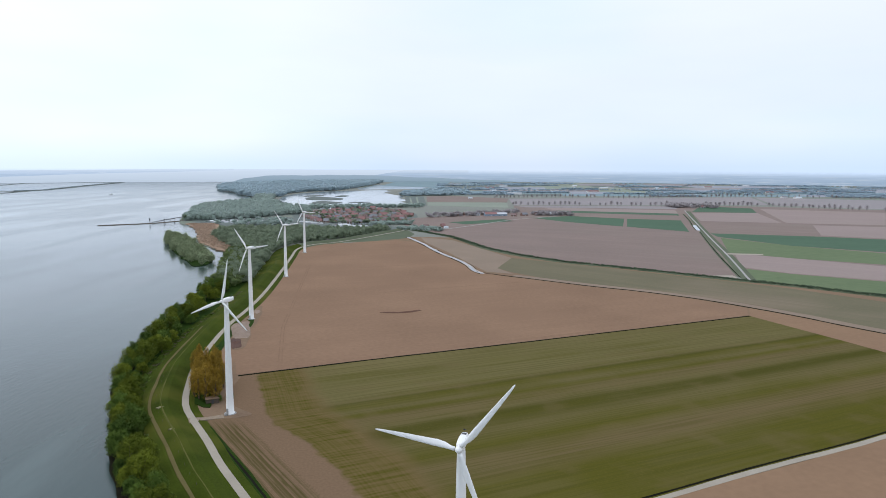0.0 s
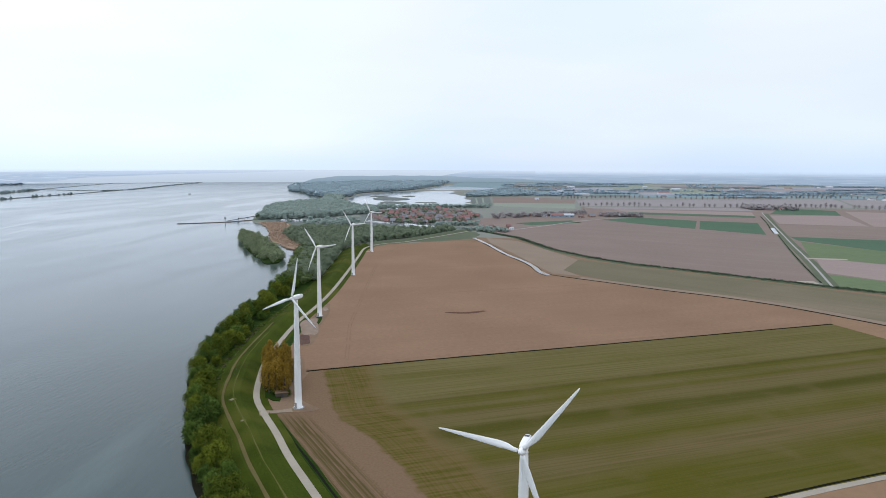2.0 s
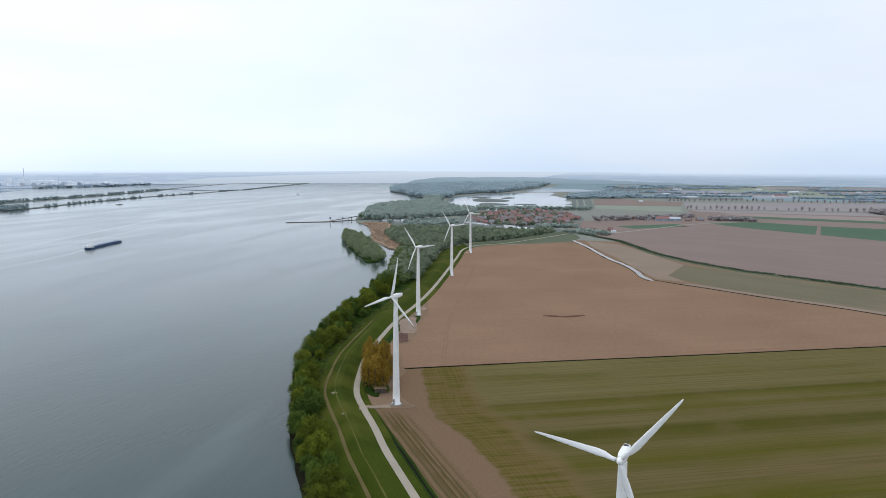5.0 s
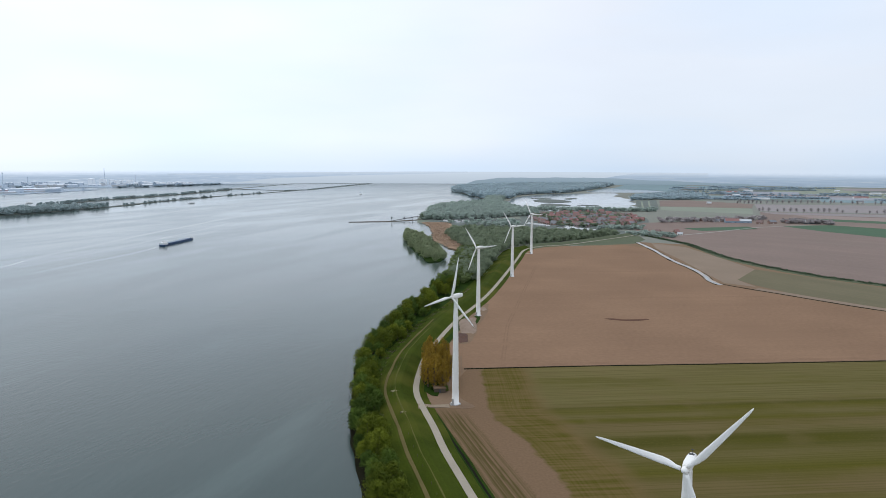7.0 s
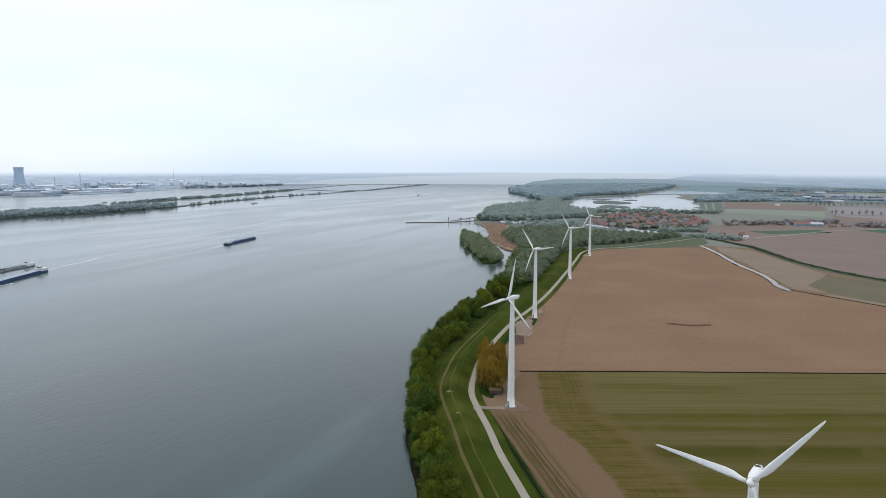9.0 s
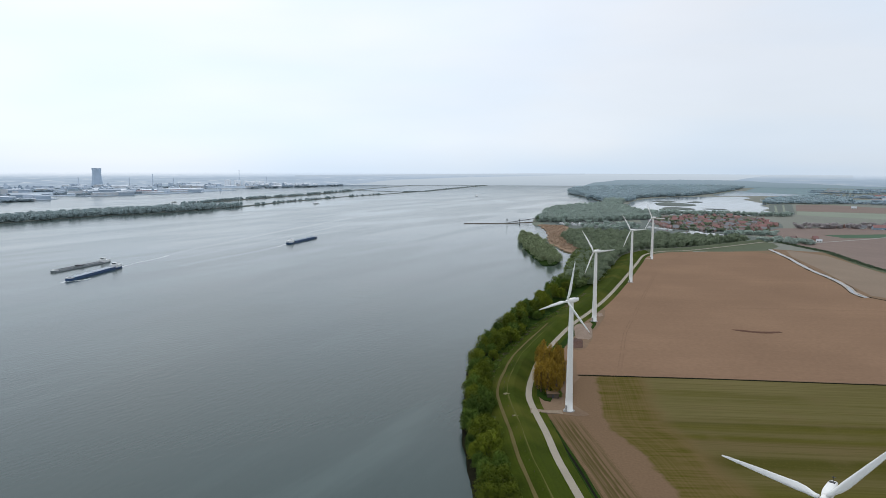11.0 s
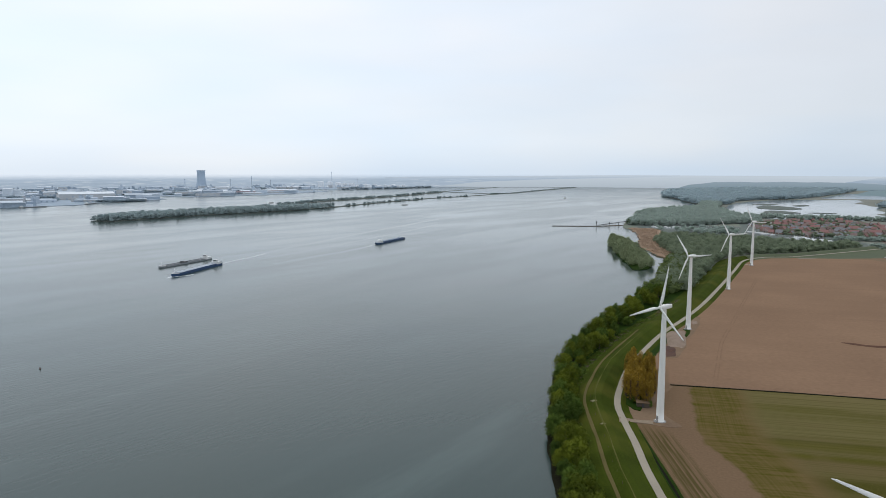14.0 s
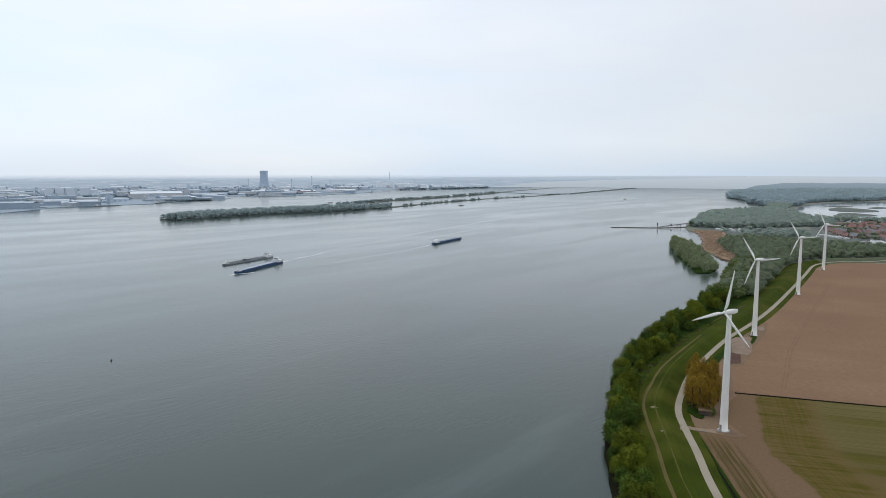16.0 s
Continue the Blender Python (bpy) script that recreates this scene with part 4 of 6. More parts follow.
def wind_turbine(x, y, facing, spin, label):
    """facing: the heading of the rotor, degrees to the left from straight towards the south; spin: the first blade's angle from upright."""
    t = empty("wind_turbine", pose(x, y, 0), label, "wind turbine", "row of wind turbines")
    bm = bmesh.new()
    lathe(bm, [(2.9, -0.3), (2.9, 0.12), (2.8, 0.2)], 24)
    part("foundation", bm, M_CONCRETE, t, "round grey concrete foundation")
    bm = bmesh.new()
    lathe(bm, [(2.15, 0.1), (2.15, 0.45), (1.85, 0.46), (1.75, 6), (1.58, 18), (1.585, 18.15), (1.36, 33), (1.365, 33.15), (1.12, 47), (0.95, HUB - 1.1)], 32)
    part("tower", bm, M_TURBINE, t)
    top = pose(0, 0, 0, 0, 0, facing)
    bm = bmesh.new()
    box(bm, -0.5, 0.5, -2.09, -1.8, 0.9, 3.0, top)
    part("tower_door", bm, M_CONCRETE, t, "grey steel door")
    bm = bmesh.new()
    for k in range(4):
        box(bm, -0.7, 0.7, -2.3 - 0.3 * (4 - k), -2.0 - 0.3 * (3 - k), 0.1, 0.1 + 0.2 * (k + 1), top)
    part("steps", bm, M_CONCRETE, t)
    # nacelle: a rounded box, slimmer at the back
    bm = bmesh.new()
    rows = []
    for yy, w, h, lift in ((-2.2, 0.65, 0.7, 0), (-1.9, 0.85, 0.9, 0), (-0.5, 1.0, 1.12, 0.08), (2.3, 1.0, 1.12, 0.12), (4.2, 0.85, 0.9, 0.25), (4.6, 0.5, 0.5, 0.32)):
        ring = []
        for k in range(16):
            a = 2 * math.pi * k / 16
            c, s = math.cos(a), math.sin(a)
            ring.append(bm.verts.new((w * math.copysign(abs(c) ** 0.55, c), yy, HUB + lift + h * math.copysign(abs(s) ** 0.55, s))))
        rows.append(ring)
    for a, b in zip(rows, rows[1:]):
        for k in range(16):
            bm.faces.new((a[k], b[k], b[(k + 1) % 16], a[(k + 1) % 16])).smooth = True
    bm.faces.new(rows[0])
    bm.faces.new(list(reversed(rows[-1])))
    bmesh.ops.transform(bm, matrix=top, verts=bm.verts)
    nacelle = part("nacelle", bm, M_TURBINE, t)
    bm = bmesh.new()
    lathe(bm, [(0.05, 0), (0.05, 1.1), (0.02, 1.15)], 8, top @ pose(0, 3.9, HUB + 1.05))
    box(bm, -0.35, 0.35, 3.8, 4.0, HUB + 1.9, HUB + 2.0, top)
    part("wind_vane", bm, M_DARK, nacelle, "small dark wind vane")
    bm = bmesh.new()
    box(bm, -0.55, 0.55, 2.7, 3.5, HUB + 1.1, HUB + 1.3, top)
    part("roof_hatch", bm, M_DARK, nacelle, "dark roof hatch")
    # spinner and blades
    axis = top @ pose(0, -3.0, HUB) @ pose(0, 0, 0, -5)
    bm = bmesh.new()
    lathe(bm, [(0.65, -0.9), (0.8, -0.4), (0.8, 0.25), (0.62, 0.7), (0.36, 0.98), (0.08, 1.1)], 20, axis @ pose(0, 0, 0, 90))
    hub = part("hub", bm, M_TURBINE, t)
    for k in range(3):
        b = new("blade", BLADE)
        b.parent = hub
        b.matrix_basis = axis @ pose(0, 0, 0, 0, spin + 120 * k, 0)
    return t


bm = blade_mesh()
BLADE = bpy.data.meshes.new("blade")
bm.to_mesh(BLADE)
bm.free()
BLADE.materials.append(M_TURBINE)
wind_turbine(3.95, 144.8, -13, 38, "white three-bladed wind turbine standing in a crop field")
wind_turbine(-102.2, 305.2, -24, 8, "white three-bladed wind turbine beside a dike road")
wind_turbine(-148.8, 501.5, -22, -40, "white three-bladed wind turbine on a sandy yard")
wind_turbine(-169, 698.2, -22, -38, "white three-bladed wind turbine at a ploughed field's edge")
wind_turbine(-190, 894.5, -22, -30, "white three-bladed wind turbine at a ploughed field's edge")

# ---------------------------------------------------------------- the yard round the second and third turbine, dike details
tagged(sweep("path", ROAD[:9], [(15.5, 2.5), (15.6, 2.62), (16.9, 2.46), (17.0, 2.3)], M_TRACK, 6, 0.4), "worn tan track on the outer side of a dike", "path")
tagged(sweep("worn_line", ROAD[:9], [(10.9, 3.9), (10.95, 4.07), (11.3, 4.07), (11.35, 3.9)], M_WORN, 6, 0.6), "faint worn line along a dike crest", "track")
for x, y, r in ((-134.5, 302, 1.5), (-118.5, 276.5, 1.05)):
    pts = [(x + r * math.cos(0.45 * k) * (1.25 if k % 2 else 0.45) * (1 + 0.4 * math.sin(2.3 * k)), y + 0.9 * r * math.sin(0.45 * k) * (1.2 if k % 3 else 0.5)) for k in range(14)]
    tagged(slab("sand_patch", pts, 4.05, M_SCUFF, 0.4, False), "pale scuffed patch of sand on the dike grass", "sand patch")
tagged(sweep("field_margin", ROAD[7:17], [(-26, -0.02), (-25.5, 0.012), (-5, 0.012), (-4.5, -0.02)], M_SOIL, 8, 1.0), "bare soil margin along a dike road", "margin")
tagged(sweep("verge", [(-30, 168), (-66, 221), (-82, 247), (-97, 270), (-108, 288)], [(-1.6, -0.02), (-1.4, 0.1), (2.6, 0.4), (2.8, 0.2)], M_VERGE, 6, 0.3), "strip of dark wet grass beside a road", "verge")
tagged(slab("verge", [(-122, 316), (-128, 334), (-133, 350), (-128, 352), (-122, 338), (-117, 322), (-114, 312)], 0.45, M_VERGE, 0.5, True, 0.6, 4), "strip of dark wet grass beside a road", "verge")
tagged(slab("yard", [(-116, 297), (-121, 306), (-124, 318), (-121, 325), (-114, 324), (-107, 318), (-99, 311), (-92, 305), (-97, 300), (-106, 298)], 0.09, M_YARD, 0.2, True, 1.2, 3), "sandy yard at the foot of a turbine", "yard")
tagged(slab("yard", [(-162, 470), (-161, 505), (-160, 545), (-154, 548), (-149, 530), (-144, 505), (-140, 478), (-134, 445), (-131, 425), (-136, 414), (-148, 422), (-156, 445)], 0.10, M_YARD, 0.2, True, 2.5, 4),
       "yard of bare sand and rubble beside a dike", "yard")
tagged(slab("grass_patch", [(-152, 499), (-146.5, 499), (-143, 485), (-141.5, 474), (-144, 478), (-147, 492)], 0.16, M_VERGE, 0.2, True, 1.0, 3), "small patch of grass round a turbine's foot", "grass patch")
tagged(slab("soil_pit", [(-145, 442), (-139, 441), (-135, 431), (-133, 421), (-137, 417), (-141, 428)], 0.17, M_PIT, 0.2, True, 1.5, 3), "dark reddish pit of dug earth", "pit")
tagged(slab("yard_path", [(-190, 700), (-181, 706), (-169, 702), (-168, 697), (-180, 699)], 0.13, M_SAND, 0.2), "sandy path to a turbine", "path")
tagged(slab("yard_path", [(-208, 900), (-200, 902), (-189, 897), (-189, 893), (-200, 896)], 0.13, M_SAND, 0.2), "sandy path to a turbine", "path")
turn_off = [(-117.5, 293.2, 1.03, 3.4), (-114.5, 295.2, 0.95, 2.3), (-111.5, 297.0, 0.6, 1.7), (-108, 299.2, 0.28, 1.8), (-104, 301.2, 0.16, 2.6)]
verts = [(x + k * 0.42 * w, y - k * 0.9 * w, z - (0.5 if k * k > 1 else 0)) for x, y, z, w in turn_off for k in (-1.02, -1, 1, 1.02)]
faces = [(4 * i + k, 4 * i + k + 1, 4 * i + k + 5, 4 * i + k + 4) for i in range(len(turn_off) - 1) for k in range(3)]
tagged(mesh_object("road", verts, [f[::-1] for f in faces], M_SAND_ROAD), "pale turn-off sloping down from a dike road", "road", kind="structure")
tagged(sweep("verge", ROAD[5:9], [(-8.5, -0.02), (-8.2, 0.1), (-4.2, 0.55), (-3.8, 0.3)], M_VERGE, 6, 0.5), "strip of dark wet grass beside a road", "verge")


def heap(x, y, rx, ry, h, turn, mat, label):
    """A heap of loose material with an uneven top."""
    n, verts, faces = 12, [], []
    for j in range(n + 1):
        for i in range(n + 1):
            u, v = 2 * i / n - 1, 2 * j / n - 1
            k = max(0, 1 - math.hypot(u, v) * (1.15 + 0.5 * noise.noise((u * 1.7 + x, v * 1.7, 2.1))))
            z = h * k ** 0.8 * (0.75 + 0.6 * noise.noise((u * 2.3 + x, v * 2.3 + y, 0.3)))
            verts.append((u * rx, v * ry, z - 0.15))
    for j in range(n):
        for i in range(n):
            a = j * (n + 1) + i
            faces.append((a, a + 1, a + n + 2, a + n + 1))
    ob = mesh_object("sand_mound", verts, faces, mat, smooth=True)
    ob.matrix_world = pose(x, y, 0.1, 0, 0, turn)
    return tagged(ob, label, "heap")


tagged(slab("grass_corner", [(-161, 1014), (-153, 1111), (-76, 1252), (-52, 1142), (-61, 1078), (-123, 1023)], -0.005, M_HEDGE_GRASS, 0.2), "rank grass at the end of a dike", "grass")
heap(-146.5, 467, 8, 33, 3.2, 17, M_RUBBLE, "long low heap of pale sand and rubble on a yard")
heap(-139.5, 434, 3.5, 6, 1.2, 15, M_PIT, "heap of reddish dug earth")
heap(-152, 526, 4, 10, 0.8, 12, M_RUBBLE, "low heap of pale sand")

# a shed under the golden trees
shed = empty("shed", pose(-115.8, 319.5, 0.05, 0, 0, 25), "small weathered shed with a brown flat roof", "shed")
bm = bmesh.new()
box(bm, -3, 3, -2, 2, 0, 2.4)
part("wall", bm, M_DARK_WOOD, shed)
bm = bmesh.new()
box(bm, -3.3, 3.3, -2.3, 2.3, 2.4, 2.6)
part("roof", bm, M_YARD, shed, "sandy brown flat roof")
bm = bmesh.new()
box(bm, -0.5, 0.5, -2.06, -1.95, 0.05, 2.0)
part("door", bm, M_DARK, shed)


# fence posts along the dike
post_me = bpy.data.meshes.new("post")
bm = bmesh.new()
lathe(bm, [(0.08, -0.3), (0.08, 1.15), (0.04, 1.25)], 6)
bm.to_mesh(post_me)
bm.free()
post_me.materials.append(M_DARK_WOOD)
fence = empty("fence", pose(0, 0, 0), "low wooden post fence along a dike track", "fence")
line = curve_through(ROAD[:9], False, 9.0)
for i, q in enumerate(line[1:-1]):
    way = (line[i + 2] - line[i]).normalized()
    p = q + Vector((-way.y, way.x)) * 13.2
    ob = new("post", post_me)
    ob.parent = fence
    ob.location = (p.x, p.y, 3.3)


# ---------------------------------------------------------------- trees
def inside(x, y, poly):
    odd = False
    for (x0, y0), (x1, y1) in zip(poly, poly[1:] + poly[:1]):
        if (y0 > y) != (y1 > y) and x < x0 + (y - y0) / (y1 - y0) * (x1 - x0):
            odd = not odd
    return odd


def cards(gen, centres, radii, count, size, up=0.25):
    """Leaf sprays on the skins of clumps: small four-cornered leaves, each turned its own way."""
    k = len(centres)
    d = gen.normal(size=(k, count, 3))
    d /= np.linalg.norm(d, axis=2, keepdims=True)
    d[..., 2] = np.where(d[..., 2] < -0.5, -d[..., 2], d[..., 2])
    p = centres[:, None, :] + d * radii[:, None, :] * gen.uniform(0.55, 1.22, (k, count, 1))
    nrm = d + 0.7 * gen.normal(size=d.shape)
    nrm /= np.linalg.norm(nrm, axis=2, keepdims=True)
    u = np.cross(nrm, gen.normal(size=d.shape))
    u /= np.linalg.norm(u, axis=2, keepdims=True)
    v = np.cross(nrm, u)
    s = size * gen.uniform(0.6, 1.3, (k, count, 1))
    q = np.stack([p - u * s, p - v * s * 0.7 + nrm * s * 0.15, p + u * s, p + v * s * 0.7 + nrm * s * 0.15], axis=2)
    nrm *= np.sign((nrm * d).sum(axis=2, keepdims=True))
    lean = 0.8 * d + 0.3 * nrm + np.array((0, 0, up))
    lean /= np.linalg.norm(lean, axis=2, keepdims=True)
    return q.reshape(-1, 3), np.repeat(lean[:, :, None, :], 4, axis=2).reshape(-1, 3)


def cores(centres, radii, share=0.78):
    """The close inside of clumps: rough six-sided bodies under the leaves, as single faces."""
    quads, lean = [], []
    rings = [(math.cos(a), math.sin(a)) for a in (-0.9, 0.0, 0.75, 1.5)]
    for (c0, s0), (c1, s1) in zip(rings, rings[1:]):
        for k in range(6):
            a, c = 2 * math.pi * k / 6, 2 * math.pi * (k + 1) / 6
            corner = [(c0 * math.cos(a), c0 * math.sin(a), s0), (c0 * math.cos(c), c0 * math.sin(c), s0), (c1 * math.cos(c), c1 * math.sin(c), s1), (c1 * math.cos(a), c1 * math.sin(a), s1)]
            quads += corner
            lean += [(x, y, z + 0.9) for x, y, z in corner]
    quads, lean = np.array(quads), np.array(lean)
    lean /= np.linalg.norm(lean, axis=1, keepdims=True)
    return (centres[:, None, :] + quads[None] * radii[:, None, :] * share).reshape(-1, 3), np.tile(lean, (len(centres), 1))


def card_mesh(name, leaves, mat):
    """Leaves as one mesh; each is shaded as a piece of the clump that it grows on."""
    verts, lean = leaves
    n = len(verts) // 4
    me = bpy.data.meshes.new(name)
    me.vertices.add(4 * n)
    me.vertices.foreach_set("co", verts.astype(np.float32).ravel())
    me.loops.add(4 * n)
    me.loops.foreach_set("vertex_index", np.arange(4 * n, dtype=np.int32))
    me.polygons.add(n)
    me.polygons.foreach_set("loop_start", np.arange(0, 4 * n, 4, dtype=np.int32))
    me.update()
    me.validate()
    me.shade_smooth()
    me.normals_split_custom_set_from_vertices(lean.astype(np.float32))
    me.materials.append(mat)
    return me


def limb(bm, a, b, ra, rb, sides=6):
    a, b = Vector(a), Vector(b)
    q = (b - a).to_track_quat("Z", "Y").to_matrix().to_4x4()
    lathe(bm, [(ra, 0), (rb, (b - a).length)], sides, Matrix.Translation(a) @ q)


def tree_meshes(seed, height, width, clumps, count, leaf, mat, bark, low=0.25, upright=1.0):
    """The trunk with its limbs, and the crown, of one tree."""
    gen = np.random.default_rng(seed)
    rnd = random.Random(seed)
    centres, radii = [], []
    for i in range(clumps):
        h = low + (1 - low) * (i + 0.5) / clumps
        reach = width * 0.5 * math.sin(math.pi * min(1.0, 0.22 + 0.72 * (h - low) / (1 - low))) ** 0.8
        a = i * 2.4 + rnd.uniform(-0.5, 0.5)
        r = reach * rnd.uniform(0.35, 0.85)
        centres.append((r * math.cos(a), r * math.sin(a), height * h * rnd.uniform(0.9, 1.0)))
        k = width * rnd.uniform(0.16, 0.27)
        radii.append((k, k, k * upright * rnd.uniform(0.8, 1.2)))
    crown = card_mesh("crown", cards(gen, np.array(centres), np.array(radii), count, leaf), mat)
    bm = bmesh.new()
    lathe(bm, [(height * 0.035, -0.6), (height * 0.026, height * 0.15), (height * 0.018, height * 0.5), (height * 0.006, height * 0.92)], 7)
    for c in centres[::2]:
        limb(bm, (0, 0, c[2] * 0.55), c, height * 0.01, height * 0.003, 5)
    trunk = bpy.data.meshes.new("trunk")
    bm.to_mesh(trunk)
    bm.free()
    trunk.materials.append(bark)
    return trunk, crown


def tree(meshes, x, y, z, scale, turn, name, label, group):
    t = empty(name, Matrix.LocRotScale((x, y, z), Euler((0, 0, turn)), (scale, scale, scale * (0.9 + 0.2 * ((x * 7.1 + y * 3.3) % 1)))), label, "tree", group)
    for n, me in zip(("trunk", "crown"), meshes):
        new(n, me).parent = t
    return t


def woods(name, poly, spacing, height, count, leaf, mat, seed, label, category="wood", z=0.0, clear=0.0, close=True):
    """A wood too far off to tell its trees apart: crowns of leaf sprays on a jittered grid."""
    gen = np.random.default_rng(seed)
    xs, ys = [p[0] for p in poly], [p[1] for p in poly]
    centres, radii = [], []
    x = min(xs)
    while x < max(xs):
        y = min(ys)
        while y < max(ys):
            px, py = x + gen.uniform(-0.45, 0.45) * spacing, y + gen.uniform(-0.45, 0.45) * spacing
            if inside(px, py, poly) and gen.uniform() > clear:
                h = height * gen.uniform(0.7, 1.2)
                for k in range(3):
                    r = spacing * gen.uniform(0.4, 0.68)
                    centres.append((px + gen.uniform(-0.3, 0.3) * spacing, py + gen.uniform(-0.3, 0.3) * spacing, z + h * (0.3 + 0.25 * k)))
                    radii.append((r, r, h * 0.27))
            y += spacing
        x += spacing
    centres, radii = np.array(centres), np.array(radii)
    leaves = cards(gen, centres, radii, count, leaf, 0.9)
    if close:
        leaves = [np.concatenate(both) for both in zip(leaves, cores(centres, radii))]
    ob = new(name, card_mesh(name, leaves, mat))
    return tagged(ob, label, category, kind="stuff")


tagged(slab("river_bank", beside(SHORE[:13], -1, -34), 0.02, M_VERGE, 0.4, False), "grassy bank between river and dike", "bank")
L_WILLOW = leafy("willow_leaves", (0.225, 0.262, 0.026), (0.026, 0.044, 0.006), 0.14)
L_BUSH = leafy("bush_leaves", (0.14, 0.21, 0.034), (0.024, 0.045, 0.010), 0.14)
L_STRIP = leafy("bank_willow_leaves", (0.165, 0.21, 0.07), (0.06, 0.085, 0.035), 0.3, 0.12, True)
# The next three leaf colours are paled: distance haze is put into them.
L_WOOD_HAZED = leafy("wood_leaves", (0.29, 0.34, 0.225), (0.195, 0.24, 0.16), 0.6, 0.07, True)
L_ISLET = leafy("hazed_alder_leaves", (0.39, 0.44, 0.265), (0.28, 0.33, 0.19), 0.6)
L_MID = leafy("hazed_grey_wood_leaves", (0.46, 0.535, 0.475), (0.375, 0.445, 0.40), 0.65, 0.05, True)
L_GOLD = leafy("golden_buds", (0.43, 0.275, 0.04), (0.19, 0.125, 0.022), 0.35)
L_REED = leafy("dry_reed_stems", (0.45, 0.34, 0.255), (0.37, 0.275, 0.205), 0.5, 0.1, True)
L_HEDGE = leafy("hedge_leaves", (0.12, 0.16, 0.095), (0.07, 0.10, 0.06), 0.4, 0.1, True)
L_DEAD = leafy("bleached_dead_stems", (0.24, 0.20, 0.14), (0.10, 0.085, 0.055), 0.3, 0.3, True)
# From here to the pale bark, haze is painted in as paler, bluer tones.
L_BARE = leafy("hazed_bare_twigs", (0.46, 0.415, 0.41), (0.33, 0.30, 0.30), 0.5)
L_FAR = leafy("hazed_far_leaves", (0.49, 0.59, 0.625), (0.435, 0.53, 0.565), 0.65, 0.02, True)
L_ISLE = leafy("hazed_island_leaves", (0.44, 0.525, 0.53), (0.32, 0.395, 0.405), 0.55, 0.05, True)
L_BELT = leafy("hazed_belt_leaves", (0.50, 0.60, 0.665), (0.45, 0.54, 0.60), 0.6, 0.03, True)
L_WORKS = leafy("hazed_harbour_leaves", (0.42, 0.51, 0.57), (0.34, 0.42, 0.475), 0.55, 0.03, True)
M_BARK_HAZED = material("hazed_bark", (0.30, 0.275, 0.26), (0.22, 0.20, 0.19), 0.5, 4.0)
M_BARK = material("bark", (0.14, 0.11, 0.08), (0.07, 0.055, 0.04), 0.5, 4.0, bump=0.03)

WILLOWS = [tree_meshes(20 + i, h, w, 20, 190, 0.25, (L_WILLOW, L_BUSH)[i % 2], M_BARK, 0.2) for i, (h, w) in enumerate(((9, 8.5), (7.5, 8), (10.5, 9), (8.5, 7), (6.5, 7.5), (11, 8.5)))]
GOLDS = [tree_meshes(50 + i, h, w, 20, 120, 0.21, L_GOLD, M_BARK, 0.18, 1.9) for i, (h, w) in enumerate(((15, 5.5), (13, 5), (16, 6)))]
ROWS_OF = [tree_meshes(70 + i, h, w, 12, 26, 0.62, L_BARE, M_BARK_HAZED, 0.3) for i, (h, w) in enumerate(((12, 9), (13.5, 10), (11, 8)))]
WOODS_ONE = [tree_meshes(90 + i, h, w, 13, 42, 0.68, (L_ISLET, L_BUSH)[i % 2], M_BARK, 0.15) for i, (h, w) in enumerate(((10, 10), (12, 11), (8, 9), (9, 10)))]

# the row of willows between the dike and the river
rng = random.Random(5)
# A dark strip stands in for the trees' shade and reflection at the waterline.
tagged(sweep("bank_shade_strip", SHORE[:10], [(5.2, -0.9), (3.6, -0.45), (-1.0, 0.12), (-4.0, 0.03)], M_EARTH_SHADE, 4, 1.6), "dark strip for shade and reflection under the bank trees", "bank")
shore_line = curve_through(SHORE[:9], False, 7.0)
for i, q in enumerate(shore_line[4:-1]):
    way = (shore_line[i + 5] - shore_line[i + 3]).normalized()
    right = Vector((way.y, -way.x))
    deep = 10.5 if q.y < 400 else 17
    off = 0.9
    while off < deep:
        p = q + right * (off + rng.uniform(-2, 2)) + way * rng.uniform(-2.5, 2.5)
        if rng.random() < (0.84 if off < 12 else 0.55):
            tree(WILLOWS[rng.randrange(6)], p.x, p.y, -0.3 if off < 3 else 0.1, rng.uniform(0.72, 1.25), rng.uniform(0, 6.28), "willow_tree",
                 "bushy fresh green willow on the river bank", "willows along the river")
        off += 6.6

strip = curve_through(SHORE[8:12], False, 20.0)
woods("wood", beside([tuple(q) for q in strip], 3, -26), 7.5, 10, 60, 0.6, L_STRIP, 2, "strip of green willows between dike and river")

# tussocks and low shrubs at the dike's outer foot
woods("shrubs", beside(ROAD[1:10], 20, 26), 3.6, 1.5, 26, 0.28, L_BUSH, 61, "low dark shrubs at the foot of a dike", "shrubs", z=0.3, clear=0.45, close=False)
woods("dead_reeds", beside(ROAD[1:11], 21, 24.5), 3.0, 0.9, 18, 0.26, L_DEAD, 62, "bleached dead reeds and driftwood along a dike's foot", "reeds", z=0.5, clear=0.5, close=False)
woods("reeds", [(-290, 897), (-316, 920), (-377, 1014), (-429, 1149), (-488, 1276), (-512, 1318), (-458, 1320), (-404, 1167), (-333, 998), (-297, 933)], 6.0, 2.2, 12, 0.55, L_REED, 63, "orange-brown dry reeds on the shore", "reeds", z=0.8, clear=0.25, close=False)

